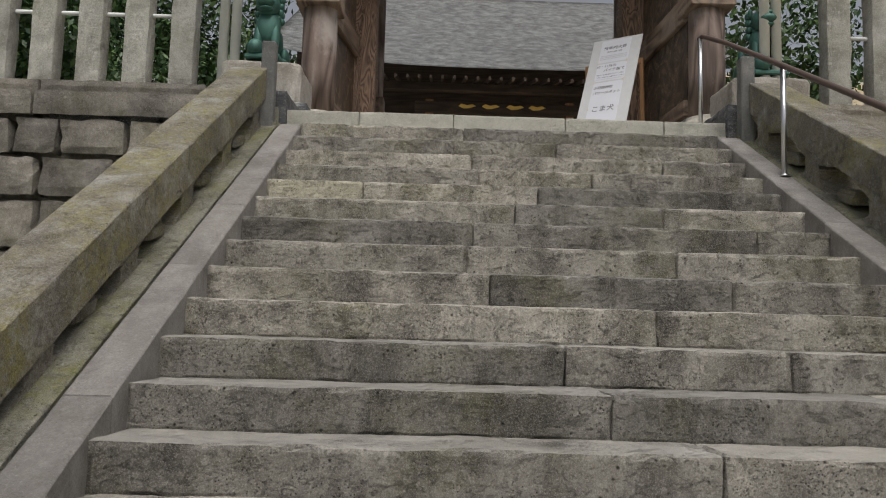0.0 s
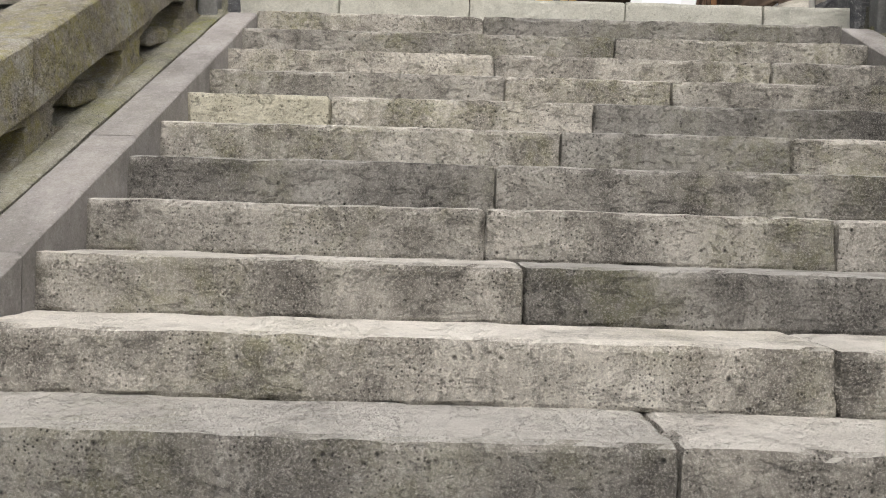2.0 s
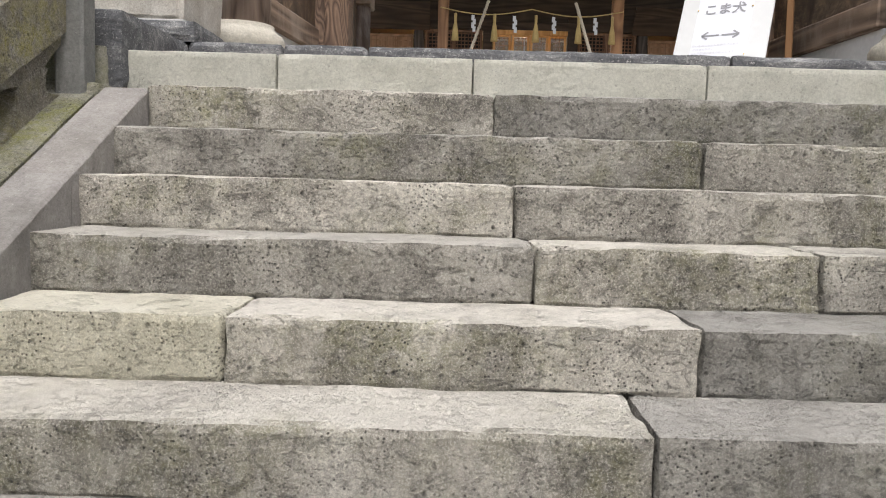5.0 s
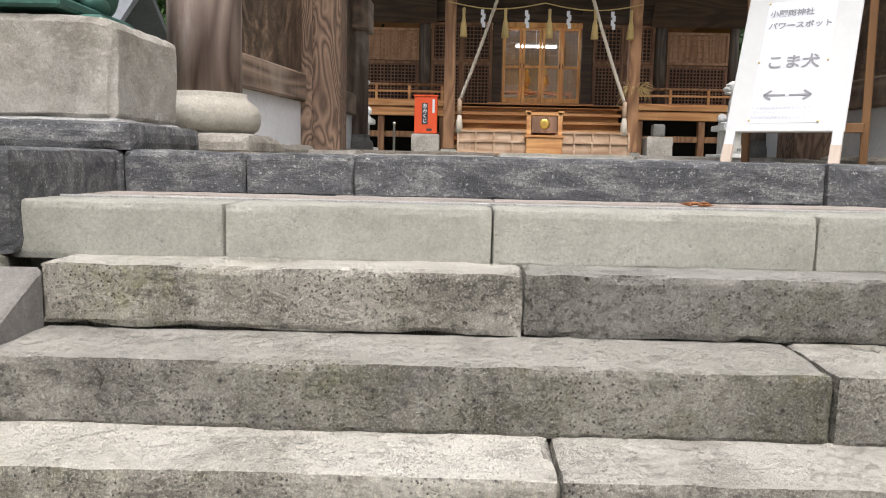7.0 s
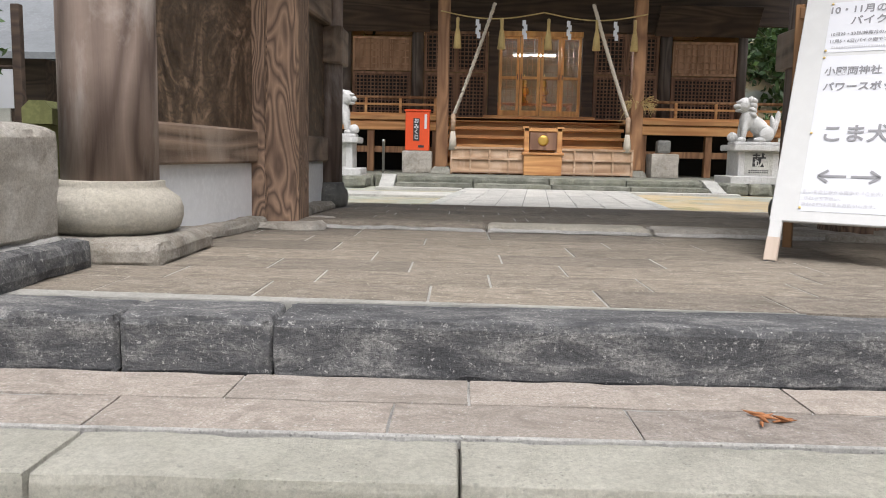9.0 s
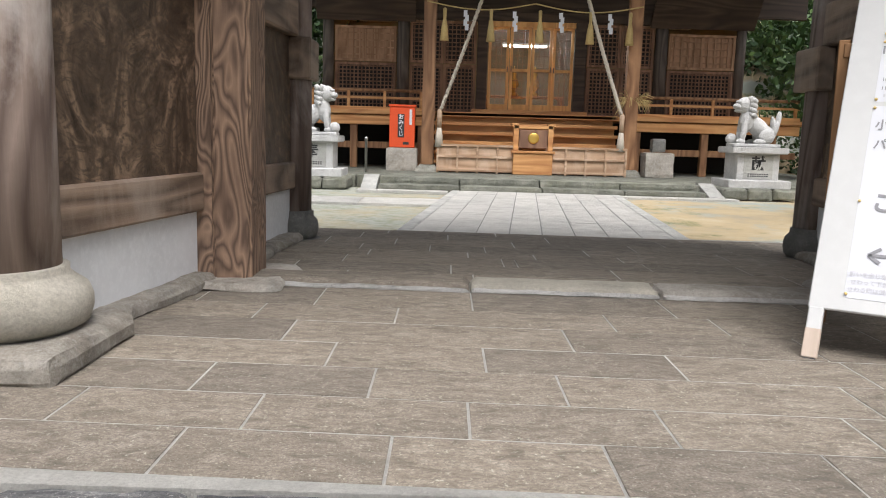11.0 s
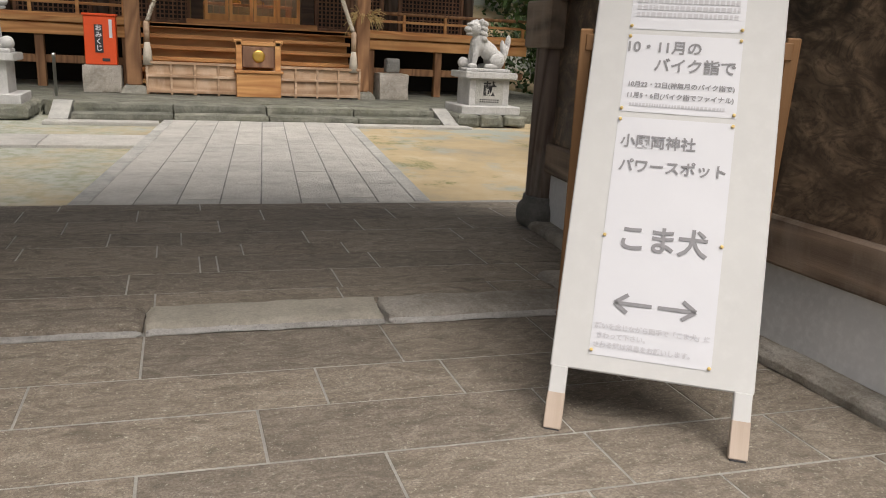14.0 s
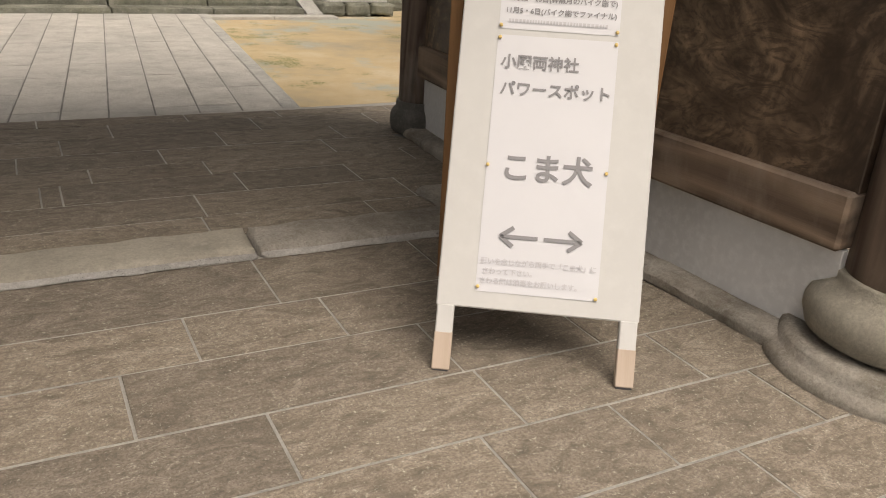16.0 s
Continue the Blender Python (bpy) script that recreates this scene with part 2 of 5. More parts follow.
WOOD_GATE = timber("swirling_gatepost_wood", (0.09, 0.055, 0.037), (0.33, 0.215, 0.145), "Z", 1.9, 12, 0.7, 0.7, 0.1)
WOOD_PAN = burl("dark_panel_wood", (0.04, 0.026, 0.018), (0.4, 0.28, 0.19), 0.36)
WOOD_BEAM = timber("brown_beam_wood", (0.1, 0.068, 0.048), (0.31, 0.225, 0.165), "Y", 1.0, 5, 0.7, 0.35, 0.12, (0.36, 0.3, 0.25))
WOOD_HALL = timber("orange_hall_wood", (0.46, 0.2, 0.07), (0.7, 0.38, 0.15), "X", 1.0, 4, 0.5, 0.2, 0.12)
WOOD_HALLV = timber("brown_hall_post_wood", (0.18, 0.085, 0.038), (0.36, 0.19, 0.09), "Z", 1.0, 4, 0.6, 0.25, 0.1)
WOOD_GREY = timber("grey_hall_column_wood", (0.075, 0.058, 0.05), (0.16, 0.13, 0.11), "Z", 1.0, 4, 0.8, 0.25, 0.1)
WOOD_DARK = timber("dark_hall_wood", (0.035, 0.022, 0.016), (0.085, 0.055, 0.038), "X", 1.0, 4, 0.75, 0.25, 0.1)
WOOD_LAT = timber("red_brown_lattice_wood", (0.16, 0.082, 0.05), (0.3, 0.165, 0.1), "Z", 1.0, 3, 0.7, 0.2, 0.1)
WOOD_SCREEN = timber("tan_screen_wood", (0.3, 0.165, 0.09), (0.5, 0.3, 0.18), "Z", 1.0, 3, 0.7, 0.2, 0.1)
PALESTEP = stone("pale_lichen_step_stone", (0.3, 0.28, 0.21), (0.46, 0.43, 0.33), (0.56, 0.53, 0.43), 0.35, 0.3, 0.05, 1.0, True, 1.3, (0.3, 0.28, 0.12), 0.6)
WOOD_PALE = timber("pale_barrier_wood", (0.34, 0.21, 0.125), (0.6, 0.42, 0.28), "X", 1.0, 3, 0.6, 0.15, 0.1, (0.66, 0.52, 0.4))
WOOD_BARE = timber("bare_white_wood", (0.46, 0.37, 0.3), (0.62, 0.53, 0.45), "Z", 1.0, 3, 0.6, 0.15, 0.05)
WOOD_SIGN = timber("brown_sign_frame_wood", (0.2, 0.1, 0.04), (0.34, 0.185, 0.085), "Z", 1.0, 3, 0.6, 0.2, 0.1)
WHITE = plain("white_painted_board", (0.55, 0.555, 0.55), 0.45, 0, 0.05, 18, 0.08)
PAPER = plain("white_paper", (0.62, 0.632, 0.67), 0.4, 0, 0.03, 6, 0.25)
INK = plain("grey_print_ink", (0.24, 0.24, 0.255), 0.6, 0, 0.05)
INKPALE = plain("pale_print_ink", (0.52, 0.52, 0.55), 0.6, 0, 0.05)
INKBLACK = plain("black_carved_paint", (0.03, 0.03, 0.032), 0.6)
PIN = plain("yellow_pin", (0.75, 0.55, 0.2), 0.35)
KICK = plain("grey_white_kickboard", (0.68, 0.69, 0.7), 0.5, 0, 0.12, 30)
RED = plain("orange_red_paint", (0.72, 0.085, 0.02), 0.4, 0, 0.1)
GOLD = plain("gilded_metal", (0.85, 0.55, 0.14), 0.3, 1.0, 0.1)
STEEL = plain("brushed_steel", (0.6, 0.6, 0.6), 0.3, 1.0, 0.1)
BRONZERAIL = plain("brown_rail_coating", (0.11, 0.075, 0.06), 0.45, 0.3, 0.15)
BRONZE = plain("green_bronze", (0.05, 0.13, 0.105), 0.55, 0.4, 0.45, 14, 0.4)
PVC = plain("white_plastic_pipe", (0.72, 0.73, 0.71), 0.4, 0, 0.08)
ROPE = plain("white_hemp_rope", (0.6, 0.54, 0.45), 0.9, 0, 0.25, 90, 0.5)
STRAW = plain("dry_straw", (0.5, 0.37, 0.16), 0.9, 0, 0.3, 90, 0.5)
ROOFMAT = stone("weathered_copper_roof", (0.16, 0.165, 0.165), (0.27, 0.275, 0.27), (0.42, 0.425, 0.42), 0.0, 0.5, 0.1, 0.15, True, 1.3)
ROOFTILE = plain("grey_roof_tile", (0.16, 0.17, 0.18), 0.5, 0, 0.3, 20)
GLASSDARK = plain("warm_interior_board", (0.19, 0.13, 0.05), 0.55)
WOOD_DOOR = timber("golden_door_wood", (0.6, 0.29, 0.085), (0.85, 0.48, 0.17), "Z", 1.0, 3, 0.45, 0.15, 0.06)
PALECEIL = plain("pale_ceiling_board", (0.6, 0.5, 0.34), 0.6)
# Near-black colour for sheets that stand in for deep shade.
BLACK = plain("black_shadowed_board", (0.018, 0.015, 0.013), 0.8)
PLASTER = plain("pale_plaster", (0.55, 0.54, 0.5), 0.85)

gm = Mat("sandy_ground", 0.95)
gc = gm.ramp(gm.noise(0.9, 8, 0.65), (0.3, (0.24, 0.22, 0.17)), (0.5, (0.37, 0.29, 0.17)), (0.7, (0.42, 0.355, 0.25)))
gc = gm.mix(gm.mask(gm.noise(0.5, 8, 0.7), 0.52, 0.6), gc, (0.27, 0.29, 0.25))
gc = gm.mix(gm.mix(1.0, gm.mask(gm.noise(1.3, 8, 0.7), 0.55, 0.63), gm.mask(gm.noise(40, 5, 0.7), 0.4, 0.6), "MULTIPLY"), gc, (0.1, 0.125, 0.035))
gco = gm.t.nodes.new("ShaderNodeTexCoord")
gsx = gm.t.nodes.new("ShaderNodeSeparateXYZ")
gm.t.links.new(gco.outputs["Object"], gsx.inputs[0])
gadd = gm.t.nodes.new("ShaderNodeMath")
gadd.operation = "MULTIPLY_ADD"
gadd.inputs[1].default_value, gadd.inputs[2].default_value = -0.12, 0.7
gm.t.links.new(gsx.outputs[0], gadd.inputs[0])
gmap = gm.mix(0.5, gadd.outputs[0], gm.noise(1.1, 7, 0.65))
gc = gm.mix(gm.mask(gmap, 0.45, 0.6), gc, gm.mix(gm.mask(gm.noise(6, 8, 0.75), 0.45, 0.6), (0.3, 0.31, 0.27), (0.2, 0.215, 0.15)))
gm.color(gc).bump(gm.noise(60, 6, 0.7), 0.5, 0.01)
GROUND = gm.m

lm = Mat("evergreen_leaf", 0.5)
li = lm.t.nodes.new("ShaderNodeNewGeometry")
lm.color(lm.ramp(li.outputs["Random Per Island"], (0.0, (0.018, 0.045, 0.012)), (0.6, (0.04, 0.09, 0.022)), (1.0, (0.085, 0.14, 0.035))))
LEAF = lm.m

glass = bpy.data.materials.new("clear_glass")
glass.use_nodes = True
gb = glass.node_tree.nodes["Principled BSDF"]
gb.inputs["Transmission Weight"].default_value = 1.0
gb.inputs["Roughness"].default_value = 0.02
gb.inputs["IOR"].default_value = 1.45
GLASS = glass

tube = bpy.data.materials.new("lit_tube")
tube.use_nodes = True
tb = tube.node_tree.nodes["Principled BSDF"]
tb.inputs["Emission Color"].default_value = (1, 0.95, 0.85, 1)
tb.inputs["Emission Strength"].default_value = 150
TUBE = tube


# ---- building helpers ----
def part(name, bm, material, parent=None, label="", at=None):
    """Links a bmesh as one mesh object under a thing or part."""
    me = bpy.data.meshes.new(name)
    bm.to_mesh(me)
    bm.free()
    me.materials.append(material)
    ob = new(name, me)
    if parent is not None:
        ob.parent = parent
    if at is not None:
        ob.matrix_basis = at if isinstance(at, Matrix) else pose(*at)
    return tagged(ob, label)


def again(ob, parent, at):
    """One more object on the same mesh."""
    o = new(ob.name.split(".")[0], ob.data)
    o.parent = parent
    o.matrix_basis = at if isinstance(at, Matrix) else pose(*at)
    return o


def thing(name, at, label, category, group="", kind=""):
    ob = new(name)
    ob.empty_display_size = 0.1
    ob.matrix_basis = at if isinstance(at, Matrix) else pose(*at)
    return tagged(ob, label, category, group, kind)


def box(size, at=(0, 0, 0), bevel=0.006, bm=None, m=None, segments=1):
    """A bevelled box; at is the middle of its underside."""
    b = bmesh.new()
    bmesh.ops.create_cube(b, size=1)
    for v in b.verts:
        v.co = Vector((v.co.x * size[0], v.co.y * size[1], (v.co.z + 0.5) * size[2]))
    if bevel:
        bmesh.ops.bevel(b, geom=b.edges[:], offset=min(bevel, min(size) * 0.4), segments=segments, affect="EDGES")
    bmesh.ops.transform(b, matrix=(m or Matrix.Identity(4)) if m else Matrix.Translation(at), verts=b.verts[:])
    return join(bm, b)


def join(bm, b):
    if bm is None:
        return b
    me = bpy.data.meshes.new("tmp")
    b.to_mesh(me)
    b.free()
    bm.from_mesh(me)
    bpy.data.meshes.remove(me)
    return bm


def lathe(profile, n=28, bm=None, at=(0, 0, 0)):
    """A turned solid from (radius, height) pairs."""
    b = bmesh.new()
    rings = []
    for r, z in profile:
        rings.append([b.verts.new((r * math.cos(2 * math.pi * i / n), r * math.sin(2 * math.pi * i / n), z)) for i in range(n)])
    for a, c in zip(rings, rings[1:]):
        for i in range(n):
            b.faces.new((a[i], a[(i + 1) % n], c[(i + 1) % n], c[i]))
    b.faces.new(rings[0][::-1])
    b.faces.new(rings[-1])
    for f in b.faces:
        f.smooth = len(f.verts) == 4
    bmesh.ops.translate(b, vec=at, verts=b.verts[:])
    return join(bm, b)


def rod(points, r, n=10, bm=None, radii=None):
    """A round bar along points."""
    b = bmesh.new()
    rings = []
    pts = [Vector(p) for p in points]
    for i, p in enumerate(pts):
        d = (pts[min(i + 1, len(pts) - 1)] - pts[max(i - 1, 0)]).normalized()
        u = d.orthogonal().normalized() if abs(d.z) > 0.95 else d.cross(Vector((0, 0, 1))).normalized()
        w = d.cross(u)
        k = radii[i] if radii else r
        rings.append([b.verts.new(p + k * (u * math.cos(2 * math.pi * j / n) + w * math.sin(2 * math.pi * j / n))) for j in range(n)])
    for a, c in zip(rings, rings[1:]):
        for j in range(n):
            b.faces.new((a[j], a[(j + 1) % n], c[(j + 1) % n], c[j])).smooth = True
    b.faces.new(rings[0][::-1])
    b.faces.new(rings[-1])
    bmesh.ops.recalc_face_normals(b, faces=b.faces[:])
    return join(bm, b)


def prism(outline, depth, bm=None, m=None):
    """An outline in the x-z plane pushed along y, centred."""
    b = bmesh.new()
    f = [b.verts.new((x, -depth / 2, z)) for x, z in outline]
    k = [b.verts.new((x, depth / 2, z)) for x, z in outline]
    b.faces.new(f)
    b.faces.new(k[::-1])
    for i in range(len(f)):
        j = (i + 1) % len(f)
        b.faces.new((f[j], f[i], k[i], k[j]))
    bmesh.ops.recalc_face_normals(b, faces=b.faces[:])
    if m:
        bmesh.ops.transform(b, matrix=m, verts=b.verts[:])
    return join(bm, b)


def rough_block(sx, sy, sz, seed, wear=0.012, cell=0.07, round_=0.012):
    """A hewn stone: fine grid box, worn edges and uneven faces; stands on z = 0, centred."""
    b = bmesh.new()
    nx, ny, nz = (max(2, min(120, int(s / cell) + 1)) for s in (sx, sy, sz))
    pt = {}

    def v(i, j, k):
        key = (i, j, k)
        if key not in pt:
            p = Vector((i / nx - 0.5, j / ny - 0.5, k / nz))
            q = Vector((p.x * sx, p.y * sy, p.z * sz))
            edge = (i in (0, nx)) + (j in (0, ny)) + (k in (0, nz))
            o = Vector((seed * 3.17, seed * 1.31, seed * 7.7))
            n1 = noise.noise_vector(q * 4 + o) * wear * 0.45 + noise.noise_vector(q * 14 + o) * wear * 0.3
            q += n1
            if edge >= 2:
                pull = round_ + wear * max(0.0, noise.noise(q * 6 + o) + 0.25) * 1.6 + wear * 2.2 * max(0.0, noise.noise(q * 15 + o) - 0.22)
                for a, (g, n) in enumerate(((i, nx), (j, ny), (k, nz))):
                    if g == 0:
                        q[a] += pull * 0.6
                    elif g == n:
                        q[a] -= pull * 0.6
            pt[key] = b.verts.new(q)
        return pt[key]

    for i in range(nx):
        for j in range(ny):
            b.faces.new((v(i, j, nz), v(i + 1, j, nz), v(i + 1, j + 1, nz), v(i, j + 1, nz)))
        for k in range(nz):
            b.faces.new((v(i, 0, k), v(i + 1, 0, k), v(i + 1, 0, k + 1), v(i, 0, k + 1)))
            b.faces.new((v(i + 1, ny, k), v(i, ny, k), v(i, ny, k + 1), v(i + 1, ny, k + 1)))
    for j in range(ny):
        for k in range(nz):
            b.faces.new((v(0, j + 1, k), v(0, j, k), v(0, j, k + 1), v(0, j + 1, k + 1)))
            b.faces.new((v(nx, j, k), v(nx, j + 1, k), v(nx, j + 1, k + 1), v(nx, j, k + 1)))
    return b


def words(body, size, align="CENTER"):
    """Lettering as a flat mesh in the x-y plane."""
    cu = bpy.data.curves.new("words", "FONT")
    cu.body, cu.size, cu.align_x, cu.align_y = body, size, align, "CENTER"
    cu.resolution_u = 3
    cu.offset = size * 0.022
    ob = bpy.data.objects.new("words", cu)
    scene.collection.objects.link(ob)
    dg = bpy.context.evaluated_depsgraph_get()
    me = bpy.data.meshes.new_from_object(ob.evaluated_get(dg))
    bm = bmesh.new()
    bm.from_mesh(me)
    bpy.data.objects.remove(ob)
    bpy.data.meshes.remove(me)
    return bm


# ---- plan ----
XL, XR = 0.23, 3.86            # inner edges of the stair
RISE, RUN = 0.178, 0.326
NOSE = {1: -0.71, 2: -0.905, 3: -1.23, 4: -1.50, 5: -1.81}
STEPS = 19
GROUND_Z = -0.17 - RISE * STEPS
YARD_Z = -0.15
LANDING_Z = -0.165
PITCH = 0.547                  # fall of the stair along its run


def nose_y(k):
    return NOSE.get(k, -2.13 - RUN * (k - 6))


def nose_z(k):
    return {1: LANDING_Z, 2: -0.335}.get(k, -0.17 - RISE * (k - 1))


def slope_z(y):
    """Height of the line through the step edges."""
    return -0.17 + (y + 0.507) * PITCH


# ---- ground, one sheet round stair, terrace and hills ----
def ground_height(x, y):
    low = GROUND_Z
    if y > -0.2:
        h = YARD_Z
        away = max(0.0, y - 21, -6 - x - 4, x - 14)
        return h + away * 0.55
    return low


bm = bmesh.new()
xs = [-400, -120, -60, -30, -20, -14, -10, -6, -3, 0, 3, 6, 9, 12, 15, 20, 30, 60, 120, 400]
ys = [-400, -120, -60, -30, -15, -8, -4, -0.25, 0.4, 3, 6, 9, 12, 15, 18, 21, 24, 28, 34, 44, 60]
grid = [[bm.verts.new((x, y, min(ground_height(x, y), 22) if y > 0 else GROUND_Z)) for x in xs] for y in ys]
for r0, r1 in zip(grid, grid[1:]):
    for i in range(len(xs) - 1):
        if r0[i].co.y < -0.2 < r1[i].co.y:
            continue
        bm.faces.new((r0[i], r0[i + 1], r1[i + 1], r1[i]))
a, b2 = grid[7], grid[8]
for i in range(len(xs) - 1):
    bm.faces.new((a[i], a[i + 1], b2[i + 1], b2[i]))
tagged(part("ground", bm, GROUND), "sandy yard ground with thin moss and a wooded slope", "ground", kind="structure")

# ---- stair ----
stairs = thing("stairs", (0, 0, 0), "long flight of worn grey-brown tuff steps with mossy stains", "stairs", kind="structure")
JOINTS = {1: (0.71, 1.555, 2.56, 3.45), 2: (1.64,), 3: (2.4,), 4: (1.69, 3.2), 5: (1.73, 2.58), 6: (0.9, 2.13), 7: (1.94, 2.92),
          8: (1.65, 3.4), 9: (1.6, 2.8), 10: (1.71, 3.0), 11: (2.5,), 12: (2.0, 3.0), 13: (2.13, 3.3), 14: (2.45,), 15: (1.3, 2.6), 16: (1.9,), 17: (1.2, 2.9), 18: (2.0,), 19: (1.5, 2.7)}
for k in range(1, STEPS + 1):
    yf, zt = nose_y(k), nose_z(k)
    yb = nose_y(k - 1) + 0.04 if k > 1 else 0.0
    x0, x1 = (0.02, 4.06) if k == 1 else (XL - 0.01, XR + 0.01)
    cuts = [x0, *JOINTS[k], x1]
    for i, (a, c) in enumerate(zip(cuts, cuts[1:])):
        w = c - a - 0.003
        depth = 0.24 if k == 1 else yb - yf
        b = rough_block(w, depth, RISE + 0.012, k * 10 + i, 0.005 if k == 1 else 0.011, 0.026 if k < 15 else 0.06, 0.005)
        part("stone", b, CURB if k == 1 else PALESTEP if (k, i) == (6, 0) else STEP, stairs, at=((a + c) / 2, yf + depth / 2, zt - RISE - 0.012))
# paving strip between the kerb and the sill
for n, (y0, y1, cuts) in enumerate(((-0.458, -0.225, (0.0, 0.69, 1.39, 1.97, 2.75, 3.5, 4.08)), (-0.217, -0.006, (0.0, 0.95, 1.58, 2.45, 3.3, 4.08)))):
    for i, (a, c) in enumerate(zip(cuts, cuts[1:])):
        part("stone", rough_block(c - a - 0.004, y1 - y0, 0.1, 300 + n * 10 + i, 0.004, 0.05, 0.001), STRIP, stairs, at=((a + c) / 2, (y0 + y1) / 2, LANDING_Z - 0.1))
part("landing_bed", box((4.04, 0.45, 0.08), (2.04, -0.23, LANDING_Z - 0.087), 0), MORTAR, stairs, "pale joint mortar")
# low return stones closing the landing at both ends
for i, x in enumerate((-0.13, 4.2)):
    part("stone", rough_block(0.4, 0.76, 0.34, 340 + i, 0.01, 0.05, 0.01), SLATE, stairs, at=(x, -0.385, -0.34))
    part("stone", rough_block(0.34, 0.26, 0.3, 345 + i, 0.012, 0.05, 0.012), MOSSY, stairs, at=(x - 0.03 + 0.06 * i, -0.66, -0.46))
    part("stone", rough_block(0.36, 0.2, 0.12, 347 + i, 0.012, 0.05, 0.012), MOSSY, stairs, at=(x, -0.83, -0.45))
core = bmesh.new()
for k in range(2, STEPS + 1):
    yf = nose_y(k)
    box((XR - XL, 0.3 - yf - 0.06, RISE), ((XL + XR) / 2, (0.3 + yf + 0.06) / 2, nose_z(k) - 0.03 - RISE), 0, core)
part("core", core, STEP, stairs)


# sloping kerbs beside the steps, in long slabs
def sloped_slab(x0, x1, y0, y1, lift, thick, seed, mat, parent, name="slab", steeper=0.0):
    n = max(2, int((y0 - y1) / 0.12))
    b = bmesh.new()
    rows = []
    for i in range(n + 1):
        y = y0 + (y1 - y0) * i / n
        z = slope_z(y) + lift + steeper * (y + 0.9) + 0.006 * noise.noise((y * 3, seed, 0))
        e = 0.01 + 0.006 * noise.noise((y * 5, seed, 2))
        rows.append([b.verts.new(p) for p in ((x0, y, z - thick), (x0, y, z - e), (x0 + e, y, z), (x1 - e, y, z), (x1, y, z - e), (x1, y, z - thick))])
    for r, s in zip(rows, rows[1:]):
        for j in range(5):
            b.faces.new((r[j], r[j + 1], s[j + 1], s[j]))
    b.faces.new(rows[0])
    b.faces.new(rows[-1][::-1])
    bmesh.ops.recalc_face_normals(b, faces=b.faces[:])
    return part(name, b, mat, parent)


for side, (x0, x1) in (("left", (XL - 0.19, XL)), ("right", (XR, XR + 0.19))):
    kerb = thing("stair_kerb", (0, 0, 0), "sloping smooth grey stone kerb beside the steps", "kerb", kind="structure")
    for i, (y0, y1) in enumerate(((-0.9, -1.55), (-1.556, -2.7), (-2.706, -3.5), (-3.506, -4.55), (-4.556, -5.6), (-5.606, -6.6))):
        sloped_slab(x0, x1, y0, y1, 0.035, 0.5, i + x0, KERB, kerb)

# stone balustrades with waisted balusters
def scroll_baluster(h, w):
    """A carved baluster: broad head with scalloped underside, narrow waist, spreading foot."""
    out = []
    for sgn in (1, -1):
        for q in range(15):
            f = q / 14 if sgn == 1 else 1 - q / 14
            half = 0.1 + 0.13 * max(0.0, 1 - f / 0.3) ** 1.5 + 0.3 * max(0.0, (f - 0.62) / 0.38) ** 1.3 + 0.022 * math.sin(f * 26) * (f > 0.5)
            out.append((sgn * half, f * h + sgn * half * PITCH))
    return prism(out, w, m=Matrix.Rotation(radians(90), 4, "Z"))


for side, xc, sgn, steep in (("left", -0.23, -1, 0.037), ("right", 4.27, 1, 0.0)):
    bal = thing("balustrade", (xc, 0, 0), "mossy lichen-covered stone balustrade with carved openings, sloping with the stair", "balustrade", "stair balustrades")
    w = 0.31
    for i, (y0, y1) in enumerate(((-0.96, -2.9), (-2.905, -5.0), (-5.005, -6.9))):
        sloped_slab(-w / 2, w / 2, y0, y1, 0.545, 0.27, i + 5 + xc, RAILST, bal, "rail", steep)
    sloped_slab(-w / 2 - 0.06, w / 2 + 0.095, -0.93, -6.9, 0.03, 0.4, 9 + xc, MOSSY, bal, "plinth")
    for i in range(8):
        y = -1.18 - i * 0.82
        z0 = slope_z(y) + 0.02
        part("baluster", scroll_baluster(0.27 + steep * (y + 0.9), w * 0.86), RAILST, bal, at=(0, y, z0))
        b = rough_block(0.24, 0.24, 0.11, 60 + i + xc, 0.012, 0.03, 0.02)
        for v in b.verts:
            v.co.z += v.co.y * PITCH * 0.55
        part("foot_scroll", b, RAILST, bal, "weathered rolled foot stone", at=(0, y - 0.41, slope_z(y - 0.41) + 0.025))
    newel = part("newel", box((0.12, 0.12, 0.78), bevel=0.012), BASE2, bal, "dark grey square stone newel post", at=(-sgn * 0.16, -0.9, -0.41))

# metal handrail on the right kerb
hand = thing("handrail", (4.0, 0, 0), "brown tubular handrail on slim steel posts fixed in the stair kerb", "handrail")
top = [(-0.15, -0.46, 0.70), (-0.14, -0.54, 0.70)] + [(-0.1 + 0.1 * min(1, (i + 1) / 3), y, slope_z(y) + 0.89) for i, y in enumerate((-0.9, -1.7, -3.0, -4.5, -6.2))]
part("rail", rod(top, 0.022), BRONZERAIL, hand)
for x, y in ((-0.15, -0.5), (0.0, -1.86), (0.0, -3.3), (0.0, -4.9), (0.0, -6.15)):
    z0 = LANDING_Z - 0.01 if y > -0.6 else slope_z(y) + 0.03
    zt = 0.69 if y > -0.6 else slope_z(y) + 0.88
    p = part("post", lathe([(0.02, 0), (0.02, zt - z0)], 14), STEEL, hand, at=(x, y, z0))
    part("flange", lathe([(0.045, 0), (0.045, 0.008), (0.022, 0.014)], 14), STEEL, p)

